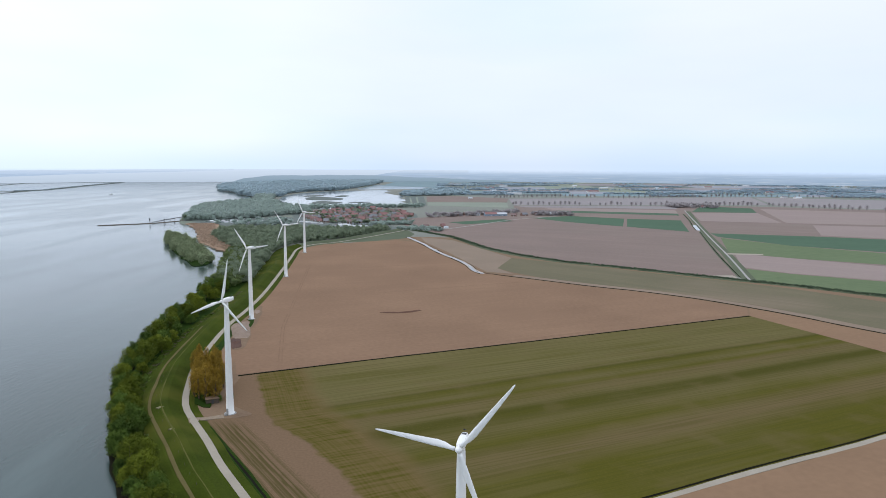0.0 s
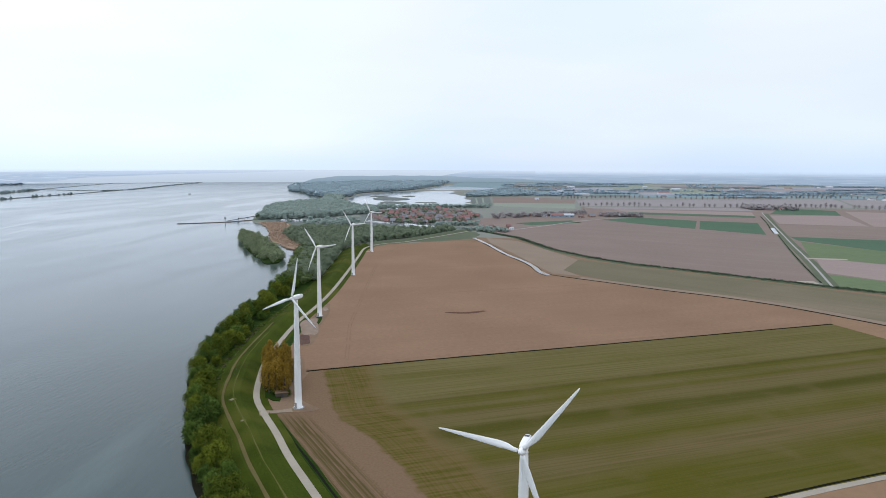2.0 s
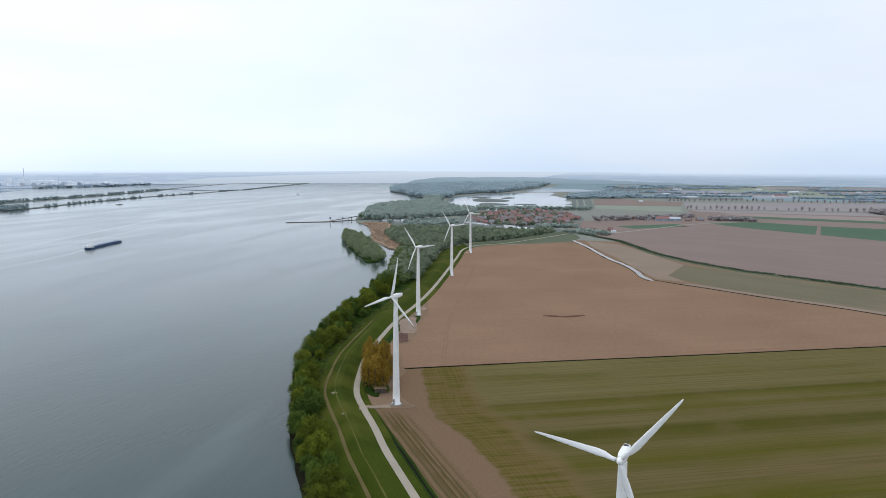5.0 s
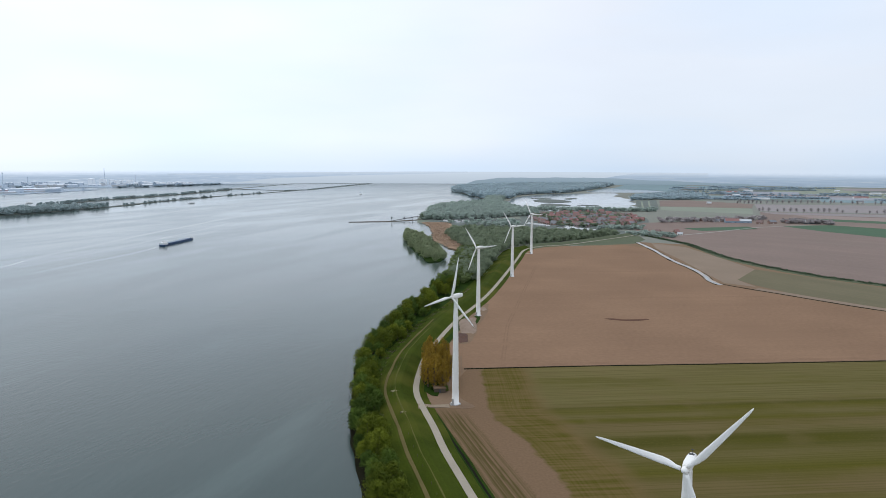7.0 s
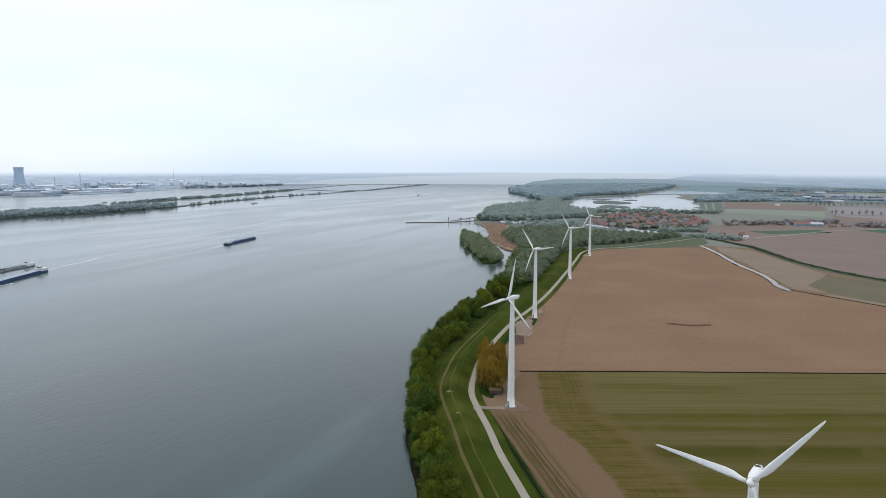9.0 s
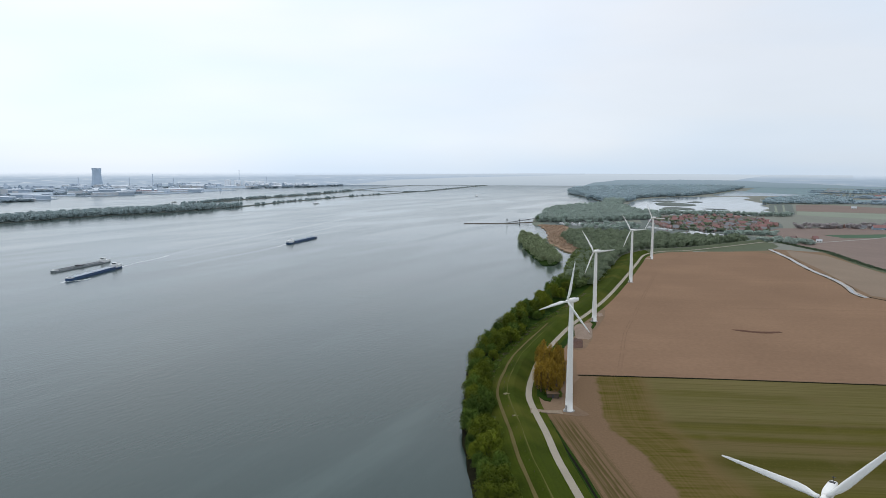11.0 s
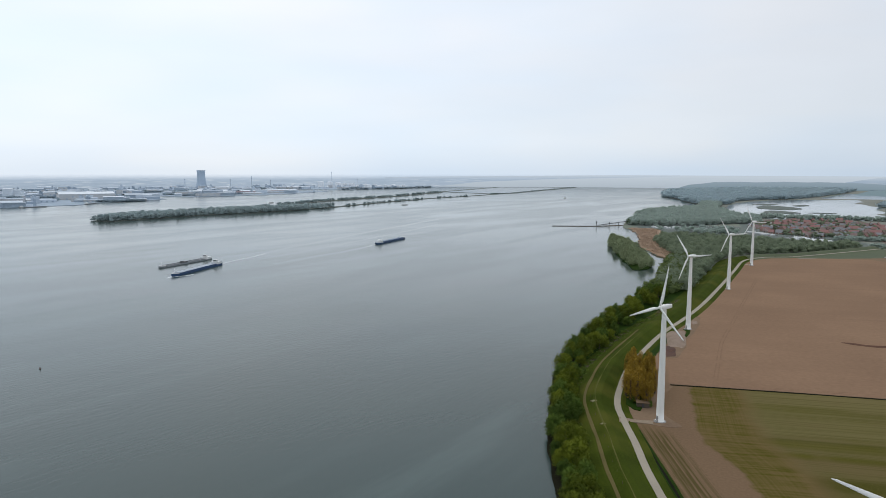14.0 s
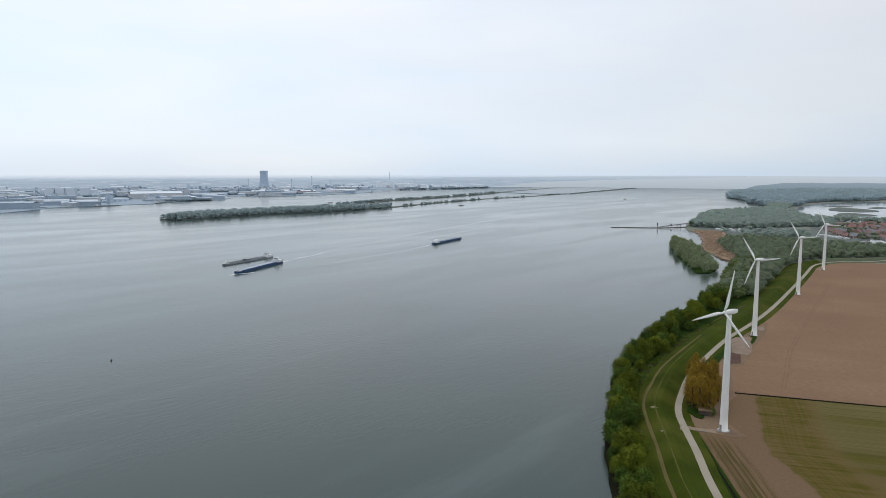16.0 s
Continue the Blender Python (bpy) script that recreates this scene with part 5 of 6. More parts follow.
# golden poplars beside the second turbine
for i in range(60):
    a = (i % 22) / 22
    x, y = -120 - 20 * a + rng.uniform(-7.5, 7.5), 325 + 60 * a + rng.uniform(-4, 4)
    tree(GOLDS[i % 3], x, y, 0, rng.uniform(0.7, 1.1) * (1.0 - 0.25 * a), rng.uniform(0, 6.28), "poplar_tree", "golden brown budding poplar beside a turbine", "poplars beside a turbine")
for x, y in ((-121, 321), (-125, 328), (-112, 320), (-128, 338), (-108, 325)):
    tree(WILLOWS[rng.randrange(6)], x, y, 0, rng.uniform(0.3, 0.45), rng.uniform(0, 6.28), "shrub", "low dark green shrub under poplars", "shrubs under poplars")

# the wooded island, trees one by one
isle = [(-456, 1072), (-464, 1118), (-404, 1036), (-317, 884), (-284, 800), (-289, 764), (-318, 804), (-398, 950)]
n_isle = 0
while n_isle < 105:
    x, y = rng.uniform(-466, -284), rng.uniform(764, 1118)
    if inside(x, y, isle):
        tree(WOODS_ONE[2 * (n_isle % 2)], x, y, 0, rng.uniform(0.75, 1.15), rng.uniform(0, 6.28), "alder_tree", "dense green alder on a river island", "trees on an island")
        n_isle += 1

# the wood north of the dike bend
wood_a = [(-229, 665), (-257, 772), (-278, 872), (-299, 931), (-335, 995), (-385, 1095), (-398, 1165), (-350, 1190), (-300, 1195), (-250, 1190), (-185, 1170), (-110, 1205), (-95, 1190), (-140, 1100), (-182, 1036),
          (-226, 985), (-232, 905), (-221, 830), (-207, 730), (-193, 650)]
woods("wood", wood_a, 8.5, 11, 60, 0.6, L_WOOD_HAZED, 3, "dense dark green wood between dike and river")
wood_b = [(-552, 1400), (-520, 1400), (-428, 1465), (-383, 1562), (-333, 1616), (-350, 1740), (-423, 1815), (-490, 1950), (-560, 2150), (-600, 2330), (-640, 2514), (-700, 2460), (-655, 2300), (-612, 2122), (-655, 1990), (-672, 1880), (-640, 1680), (-584, 1520)]
tagged(slab("wood_floor", wood_b, -0.02, M_WOODY, 0.2, True, 6, 12), "dark floor of a wood", "ground")
woods("wood", wood_b, 11, 13, 50, 0.75, L_MID, 4, "hazy grey-green wood on a river point")
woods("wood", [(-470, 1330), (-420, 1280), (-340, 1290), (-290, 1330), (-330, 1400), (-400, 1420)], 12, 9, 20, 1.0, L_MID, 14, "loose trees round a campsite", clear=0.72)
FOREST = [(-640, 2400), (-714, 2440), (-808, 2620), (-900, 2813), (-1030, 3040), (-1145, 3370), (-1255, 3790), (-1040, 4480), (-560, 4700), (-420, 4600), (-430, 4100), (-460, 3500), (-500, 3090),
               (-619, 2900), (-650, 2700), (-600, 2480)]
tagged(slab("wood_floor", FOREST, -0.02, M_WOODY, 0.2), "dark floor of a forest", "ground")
woods("wood", FOREST, 22, 17, 34, 1.9, L_FAR, 5, "wide far forest in bluish haze")
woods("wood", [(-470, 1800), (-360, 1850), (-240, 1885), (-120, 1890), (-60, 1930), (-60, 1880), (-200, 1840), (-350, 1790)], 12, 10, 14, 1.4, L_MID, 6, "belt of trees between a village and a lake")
woods("wood", [(-190, 2790), (-60, 3270), (60, 3200), (120, 2800), (30, 2640), (-80, 2600), (-150, 2500)], 24, 11, 20, 2.0, L_FAR, 7, "far wood beside a lake in bluish haze")
tagged(sweep("verge", [(-65, 1225), (12, 1098), (59, 949), (99, 873), (148, 813), (206, 770), (257, 727), (303, 689), (346, 657), (404, 602), (520, 480)], [(-7, 0.0), (-4, 0.7), (4, 0.7), (7, 0.0)], M_HEDGE_GRASS, 10, 1.0), "dark green grass bank under a hedge", "verge")
woods("hedge", beside([(-65, 1225), (12, 1098), (59, 949), (99, 873), (148, 813), (206, 770), (257, 727), (303, 689), (346, 657), (404, 602), (520, 480)], -4, 4), 3, 1.6, 18, 0.5, L_HEDGE, 8,
      "dark green hedge along a field ditch", "hedge")
woods("hedge", [(-110, 1225), (-60, 1260), (-10, 1240), (0, 1180), (-60, 1190)], 9, 6, 16, 0.9, L_MID, 9, "bushes at the end of a dike", "hedge", clear=0.4)
woods("hedge", [(-150, 1300), (-75, 1320), (-60, 1360), (-140, 1345)], 9, 7, 16, 1.0, L_MID, 10, "trees at a village's edge", "hedge")
woods("wood", [(-60, 1530), (40, 1610), (180, 1690), (190, 1650), (60, 1560), (-30, 1500)], 12, 9, 14, 1.3, L_BARE, 12, "bare trees round farmyards", clear=0.35)
woods("wood", [(205, 1590), (300, 1580), (310, 1620), (215, 1640)], 11, 9, 14, 1.2, L_BARE, 13, "bare trees round a far farm")
woods("wood", [(640, 1900), (780, 1890), (800, 1980), (660, 2000)], 15, 11, 14, 1.5, L_BARE, 15, "bare trees round a far farm", clear=0.3)

# rows of roadside trees in the polder
for pts, gap in (([(206, 1990), (361, 2004), (528, 1991), (692, 1978), (919, 1999), (1038, 1904), (1176, 1777), (1350, 1650)], 14.0), ([(180, 2395), (451, 2509), (754, 2457), (1191, 2594), (1576, 2385)], 17.0)):
    for q in curve_through(pts, False, gap):
        if rng.random() < 0.9:
            tree(ROWS_OF[rng.randrange(3)], q.x + rng.uniform(-3, 3), q.y + rng.uniform(-3, 3), 0, rng.uniform(0.75, 1.15), rng.uniform(0, 6.28), "roadside_tree", "bare brownish roadside tree in a row", "rows of roadside trees")
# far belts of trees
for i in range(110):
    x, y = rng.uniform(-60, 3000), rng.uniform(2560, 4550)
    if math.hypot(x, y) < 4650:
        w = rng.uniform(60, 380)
        woods("tree_belt", [(x, y), (x + w, y + rng.uniform(-40, 40)), (x + w, y + 22), (x, y + 25)], 13, 7, 14, 1.5, L_BELT, 100 + i, "far belt of trees in bluish haze", "tree belt")
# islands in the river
woods("wood", SPITS[0][0], 12, 14, 44, 1.15, L_ISLE, 30, "long hazy grey-green wood on a river island")
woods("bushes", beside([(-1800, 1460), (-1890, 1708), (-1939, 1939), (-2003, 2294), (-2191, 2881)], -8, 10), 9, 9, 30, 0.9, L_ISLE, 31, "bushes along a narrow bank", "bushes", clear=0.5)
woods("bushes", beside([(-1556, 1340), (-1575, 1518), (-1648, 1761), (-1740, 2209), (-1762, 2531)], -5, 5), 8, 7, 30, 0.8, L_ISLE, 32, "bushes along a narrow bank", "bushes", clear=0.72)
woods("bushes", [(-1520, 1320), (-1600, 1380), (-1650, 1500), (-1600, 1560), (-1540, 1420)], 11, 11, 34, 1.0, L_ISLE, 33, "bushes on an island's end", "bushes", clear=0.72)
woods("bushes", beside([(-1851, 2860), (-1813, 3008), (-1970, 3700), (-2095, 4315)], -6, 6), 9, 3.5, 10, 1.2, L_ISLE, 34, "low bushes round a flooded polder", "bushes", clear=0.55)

# ---------------------------------------------------------------- houses
M_BRICK = material("red_brown_brick", (0.345, 0.23, 0.184), (0.23, 0.149, 0.121), 0.2, 2.0)
M_PLASTER = plain("white_plaster", (0.72, 0.70, 0.67), 0.85)
M_TILE_RED = material("dull_red_roof_tiles", (0.32, 0.175, 0.16), (0.22, 0.118, 0.11), 0.1, 1.5)
M_TILE_BROWN = material("brown_roof_tiles", (0.26, 0.185, 0.17), (0.18, 0.13, 0.12), 0.1, 1.5)
M_TILE_GREY = material("grey_roof_tiles", (0.25, 0.25, 0.265), (0.17, 0.17, 0.18), 0.1, 1.5)
M_GLASS_DARK = plain("dark_window_glass", (0.04, 0.045, 0.05), 0.1)
M_WHITE = plain("white_paint", (0.78, 0.78, 0.77), 0.4)
M_STEEL_BLUE = plain("blue_grey_cladding", (0.26, 0.33, 0.40), 0.5)
M_SHEET = plain("pale_roof_sheet", (0.52, 0.54, 0.56), 0.5, wear=0.2, scale=0.2)


def gable_roof(bm, w, d, eave, ridge, over=0.4, thick=0.22):
    """Two sloping slabs over a house of width w along x and depth d along y."""
    x = w / 2 + over
    slope = (ridge - eave) / (d / 2)
    for s in (-1, 1):
        y = s * (d / 2 + over)
        low = eave - slope * over
        v = [bm.verts.new(p) for p in ((-x, y, low), (x, y, low), (x, 0, ridge), (-x, 0, ridge), (-x, y, low + thick), (x, y, low + thick), (x, 0, ridge + thick), (-x, 0, ridge + thick))]
        for f in ((0, 1, 2, 3), (7, 6, 5, 4), (0, 4, 5, 1), (1, 5, 6, 2), (3, 7, 4, 0)):
            bm.faces.new([v[i] for i in f])
    bmesh.ops.recalc_face_normals(bm, faces=bm.faces)


def house(m, w, d, eave, ridge, wall_mat, roof_mat, label, group="", name="house", windows=True, category="house"):
    h = empty(name, m, label, category, group)
    bm = bmesh.new()
    a = [bm.verts.new(p) for p in ((-w / 2, -d / 2, -0.3), (-w / 2, d / 2, -0.3), (-w / 2, d / 2, eave), (-w / 2, 0, ridge), (-w / 2, -d / 2, eave))]
    b = [bm.verts.new((-v.co.x, v.co.y, v.co.z)) for v in a]
    bm.faces.new(list(reversed(a)))
    bm.faces.new(b)
    for i in range(5):
        bm.faces.new((a[i], a[(i + 1) % 5], b[(i + 1) % 5], b[i]))
    bmesh.ops.recalc_face_normals(bm, faces=bm.faces)
    part("wall", bm, wall_mat, h)
    bm = bmesh.new()
    gable_roof(bm, w, d, eave, ridge)
    part("roof", bm, roof_mat, h)
    bm = bmesh.new()
    box(bm, w * 0.28, w * 0.28 + 0.7, -0.35, 0.35, ridge - 0.5, ridge + 1.1)
    part("chimney", bm, M_BRICK, h)
    if windows:
        for x0 in (-w * 0.28, w * 0.18):
            bm = bmesh.new()
            box(bm, x0 - 0.8, x0 + 0.8, -d / 2 - 0.05, -d / 2 + 0.1, 0.9, 2.2)
            part("window", bm, M_GLASS_DARK, h)
        bm = bmesh.new()
        box(bm, -0.5, 0.5, -d / 2 - 0.05, -d / 2 + 0.1, 0, 2.1)
        part("door", bm, M_WHITE, h)
    return h


tagged(slab("harbour_ground", [(-505, 1335), (-520, 1395), (-430, 1470), (-350, 1500), (-260, 1400), (-200, 1350), (-110, 1300), (-90, 1225), (-180, 1180), (-300, 1200), (-395, 1175), (-440, 1270)], -0.015, M_WOODY, 0.2, True), "grassy ground round a harbour", "ground")
tagged(slab("village_ground", [(-360, 1560), (-345, 1660), (-285, 1775), (-195, 1810), (-95, 1700), (-65, 1560), (-70, 1390), (-120, 1320), (-200, 1325), (-280, 1370)], -0.01, M_WOODY, 0.2, True), "gardens and lanes of a village", "ground")
GROUP = "houses of the village"
HOUSES = []
for i, (w, d, e, r, wm, rm, text) in enumerate(((9, 8, 3.2, 7.4, M_BRICK, M_TILE_RED, "brick village house with a red tiled roof"),
                                                (16, 8.5, 3.6, 8, M_BRICK, M_TILE_RED, "long brick terrace with a red tiled roof"),
                                                (10, 8, 3.4, 7.6, M_BRICK, M_TILE_BROWN, "brick village house with a brown tiled roof"),
                                                (9, 8.5, 3.2, 7.2, M_PLASTER, M_TILE_RED, "white village house with a red tiled roof"),
                                                (11, 9, 3.2, 7.0, M_BRICK, M_TILE_GREY, "brick village house with a grey roof"),
                                                (14, 9, 5.6, 10, M_BRICK, M_TILE_RED, "tall brick village house with a red roof"))):
    HOUSES.append((w, d, e, r, wm, rm, text))
rng = random.Random(21)
village = [(-345, 1560), (-334, 1640), (-279, 1750), (-195, 1790), (-110, 1690), (-80, 1560), (-85, 1404), (-130, 1345), (-200, 1340), (-265, 1380)]
made = {}
for i in range(18):
    for j in range(22):
        x = -345 + 19 * i + (8 if j % 2 else 0) + rng.uniform(-3, 3)
        y = 1330 + 23 * j + rng.uniform(-4, 4) + 0.1 * x
        if not inside(x, y, village) or rng.random() < 0.2:
            continue
        k = rng.choice((0, 1, 2, 2, 2, 3, 3, 4, 4, 4, 5))
        place = pose(x, y, 0.0, 0, 0, rng.choice((-12, -8, 80, 84, 172)) + rng.uniform(-4, 4))
        if k in made:
            copy_thing(made[k], place)
        else:
            w, d, e, r, wm, rm, text = HOUSES[k]
            made[k] = house(place, w, d, e, r, wm, rm, text, GROUP)
# garden trees in the village
woods("garden_trees", village, 13, 6.5, 26, 0.8, L_WOOD_HAZED, 40, "garden trees between village houses", "trees", clear=0.62)

FARMS = [(21, 1572, 20, 11, 3.5, 8, M_BRICK, M_TILE_RED, 10, "long red-roofed barn"), (48, 1590, 12, 9, 3.2, 7.5, M_BRICK, M_TILE_RED, 60, "red-roofed farmhouse"),
         (78, 1575, 10, 8, 3, 7, M_PLASTER, M_TILE_GREY, 5, "white farmhouse with a grey roof"), (108, 1568, 30, 14, 4.5, 9, M_STEEL_BLUE, M_TILE_RED, 12, "wide barn with blue-grey walls and a red roof"),
         (134, 1572, 24, 14, 4.5, 8, M_STEEL_BLUE, M_SHEET, 12, "wide blue-grey barn with a pale roof"), (162, 1560, 12, 9, 3.2, 7, M_BRICK, M_TILE_BROWN, -20, "brick farmhouse with a brown roof"),
         (188, 1578, 16, 10, 3.4, 7.5, M_BRICK, M_TILE_GREY, 30, "brick barn with a grey roof"), (-4, 1282, 9, 7, 2.8, 6.5, M_BRICK, M_TILE_RED, 40, "small brick house with a red roof"),
         (2, 1243, 8, 6, 2.6, 5, M_PLASTER, M_SHEET, 10, "small white shed with a pale roof"), (-36, 1266, 9, 7, 2.8, 6.5, M_BRICK, M_TILE_BROWN, -30, "small brick house with a brown roof"),
         (672, 1945, 26, 12, 4, 9, M_BRICK, M_TILE_GREY, 5, "dark long farm building"), (720, 1950, 18, 11, 4, 9, M_PLASTER, M_SHEET, 70, "white farmhouse with a pale roof"),
         (738, 1905, 14, 9, 3, 7, M_PLASTER, M_TILE_RED, 10, "white house with a red roof"), (222, 1610, 14, 10, 3.2, 7, M_BRICK, M_TILE_RED, 10, "brick farmhouse with a red roof"),
         (262, 1602, 20, 10, 3.6, 7, M_STEEL_BLUE, M_SHEET, 5, "pale-roofed farm shed"), (90, 2365, 14, 9, 3.2, 7.5, M_PLASTER, M_SHEET, 0, "lone white far farmhouse")]
for x, y, w, d, e, r, wm, rm, turn, text in FARMS:
    house(pose(x, y, 0.05, 0, 0, turn), w, d, e, r, wm, rm, text + " among bare trees", "farm buildings in the polder", "farm_building", category="farm building")
# far sheds and glasshouses
for i in range(34):
    x, y = rng.uniform(0, 2600), rng.uniform(2450, 4300)
    if math.hypot(x, y) < 4600:
        house(pose(x, y, 0.05, 0, 0, rng.uniform(-15, 15)), rng.uniform(14, 60), rng.uniform(10, 22), 4, 8, M_PLASTER, rng.choice((M_SHEET, M_TILE_RED, M_TILE_GREY)), "far farm building in the polder",
              "far farm buildings", "farm_building", False, "farm building")


# ---------------------------------------------------------------- boats in the harbour
def boat(m, length, mast, label, group):
    b = empty("boat", m, label, "boat", group)
    bm = bmesh.new()
    rows = []
    w = length * 0.16
    for s, k, z in ((-0.5, 0.75, 0), (-0.3, 0.95, 0), (0.0, 1.0, 0), (0.25, 0.8, 0.1), (0.42, 0.35, 0.2), (0.5, 0.04, 0.3)):
        rows.append([bm.verts.new(p) for p in ((s * length, -w * k, 0.9 + z), (s * length, -w * k * 0.7, -0.3), (s * length, w * k * 0.7, -0.3), (s * length, w * k, 0.9 + z))])
    for a, c in zip(rows, rows[1:]):
        for i in range(4):
            bm.faces.new((a[i], a[(i + 1) % 4], c[(i + 1) % 4], c[i]))
    bm.faces.new(rows[0])
    bm.faces.new(list(reversed(rows[-1])))
    bmesh.ops.recalc_face_normals(bm, faces=bm.faces)
    part("hull", bm, M_WHITE, b)
    bm = bmesh.new()
    v = box(bm, -length * 0.3, length * 0.15, -w * 0.6, w * 0.6, 0.85, 1.9)
    for q in v[4:]:
        q.co.x = q.co.x * 0.85 - 0.2
        q.co.y *= 0.8
    part("cabin", bm, M_WHITE, b)
    if mast:
        bm = bmesh.new()
        lathe(bm, [(0.09, 0.9), (0.05, length * 1.25)], 6)
        part("mast", bm, M_SHEET, b, "thin grey mast")
    return b


rng = random.Random(8)
sail = boat(pose(-200, 1278, 0.05, 0, 0, 70), 9.5, True, "small white sailing boat moored in a harbour", "boats in the harbour")
motor = boat(pose(-190, 1268, 0.05, 0, 0, 70), 10.5, False, "white motor boat moored in a harbour", "boats in the harbour")
# harbour basins
for pts in ([(-235, 1330), (-205, 1285), (-135, 1225), (-108, 1240), (-140, 1310), (-205, 1355)], [(-500, 1368), (-440, 1350), (-350, 1370), (-345, 1400), (-430, 1410), (-490, 1402)], [(-300, 1375), (-255, 1330), (-240, 1345), (-290, 1392)]):
    tagged(slab("water_harbour", pts, 0.0, M_LAKE, 0.4, True), "small grey harbour basin with jetties", "harbour")
for i in range(85):
    a = rng.random()
    x, y = -214 + 92 * a + rng.uniform(-6, 6), 1322 - 78 * a + rng.uniform(-16, 16)
    copy_thing(rng.choice((sail, motor, motor)), pose(x, y, 0.05, 0, 0, 70 + rng.uniform(-12, 12) + 180 * rng.randrange(2)))
for i in range(58):
    a = rng.random()
    x, y = -492 + 146 * a + rng.uniform(-4, 4), 1384 + 6 * math.sin(6 * a) + rng.uniform(-18, 18)
    copy_thing(rng.choice((sail, motor)), pose(x, y, 0.05, 0, 0, 75 + rng.uniform(-10, 10)))
for i in range(26):
    a = rng.random()
    copy_thing(sail, pose(-300 + 55 * a + rng.uniform(-4, 4), 1385 - 48 * a + rng.uniform(-4, 4), 0.05, 0, 0, 40 + rng.uniform(-10, 10)))


# ---------------------------------------------------------------- barges and smaller craft on the river
M_HULL_BLUE = plain("dark_blue_hull", (0.028, 0.07, 0.165), 0.45, wear=0.3)
M_HULL_DARK = plain("grey_hull", (0.27, 0.285, 0.30), 0.5, wear=0.3)
M_HATCH = plain("grey_hatch_covers", (0.36, 0.41, 0.48), 0.5, wear=0.2)
M_HATCH_BLUE = plain("blue_hatch_covers", (0.13, 0.19, 0.27), 0.5, wear=0.2)
M_RUST = material("grey_hold", (0.24, 0.25, 0.26), (0.15, 0.16, 0.17), 0.2, 1.0)


def barge(bow, stern, hull_mat, hatch_mat, label, loaded):
    bow, stern = Vector(bow), Vector(stern)
    way = bow - stern
    length = way.length
    b = empty("barge", pose((bow.x + stern.x) / 2, (bow.y + stern.y) / 2, -0.6, 0, 0, math.degrees(math.atan2(way.y, way.x))), label, "barge", "barges on the river")
    w, deck = 5.2, 1.7 if loaded else 0.9
    bm = bmesh.new()
    rows = []
    for s, k, lift in ((-0.5, 0.7, 0.5), (-0.47, 0.92, 0.35), (-0.42, 1.0, 0), (0.4, 1.0, 0), (0.45, 0.85, 0.5), (0.485, 0.5, 1.0), (0.5, 0.12, 1.2)):
        rows.append([bm.verts.new(p) for p in ((s * length, -w * k, deck + lift), (s * length * 0.99, -w * k * 0.95, -1), (s * length * 0.99, w * k * 0.95, -1), (s * length, w * k, deck + lift))])
    for a, c in zip(rows, rows[1:]):
        for i in range(4):
            bm.faces.new((a[i], a[(i + 1) % 4], c[(i + 1) % 4], c[i]))
    bm.faces.new(rows[0])
    bm.faces.new(list(reversed(rows[-1])))
    bmesh.ops.recalc_face_normals(bm, faces=bm.faces)
    part("hull", bm, hull_mat, b)
    bm = bmesh.new()
    v = box(bm, length * 0.415, length * 0.488, -w * 0.7, w * 0.7, deck + 0.6, deck + 1.5)
    for q in v:
        if q.co.x > length * 0.45:
            q.co.y *= 0.45
    part("foredeck", bm, M_WHITE, b, "white raised foredeck")
    bm = bmesh.new()
    box(bm, -length * 0.34, length * 0.4, -w * 0.82, -w * 0.76, deck, deck + 1.2)
    box(bm, -length * 0.34, length * 0.4, w * 0.76, w * 0.82, deck, deck + 1.2)
    box(bm, -length * 0.345, -length * 0.34, -w * 0.82, w * 0.82, deck, deck + 1.2)
    box(bm, length * 0.4, length * 0.405, -w * 0.82, w * 0.82, deck, deck + 1.2)
    part("coaming", bm, hull_mat, b)
    n = 12
    for i in range(n):
        x0 = -length * 0.335 + length * 0.73 * i / n
        bm = bmesh.new()
        top = deck + (1.55 if i % 2 else 1.4) if loaded else deck + 0.35
        box(bm, x0, x0 + length * 0.73 / n - 0.15, -w * 0.755, w * 0.755, deck + 0.05, top)
        part("hatch", bm, hatch_mat, b)
    bm = bmesh.new()
    v = box(bm, -length * 0.475, -length * 0.37, -w * 0.85, w * 0.85, deck, deck + 3.0)
    part("deckhouse", bm, M_WHITE, b, "white deckhouse")
    bm = bmesh.new()
    v = box(bm, -length * 0.42, -length * 0.385, -w * 0.5, w * 0.5, deck + 3.0, deck + 5.4)
    cabin = part("wheelhouse", bm, M_WHITE, b, "white wheelhouse")
    bm = bmesh.new()
    box(bm, -length * 0.3845, -length * 0.3835, -w * 0.45, w * 0.45, deck + 3.9, deck + 4.9)
    part("window", bm, M_GLASS_DARK, cabin)
    bm = bmesh.new()
    lathe(bm, [(0.1, deck + 0.5), (0.06, deck + 7)], 6, pose(length * 0.45, 0, 0))
    part("mast", bm, M_WHITE, b, "thin white mast")
    bm = bmesh.new()
    box(bm, length * 0.42, length * 0.47, -1.6, 1.6, deck + 0.2, deck + 1.5)
    part("windlass", bm, M_WHITE, b, "pale anchor windlass on the foredeck")
    if not loaded:
        bm = bmesh.new()
        box(bm, 1, 6, -w * 0.8, w * 0.8, deck + 0.3, deck + 2.2)
        part("crossbeam", bm, M_DARK, b)
    return b


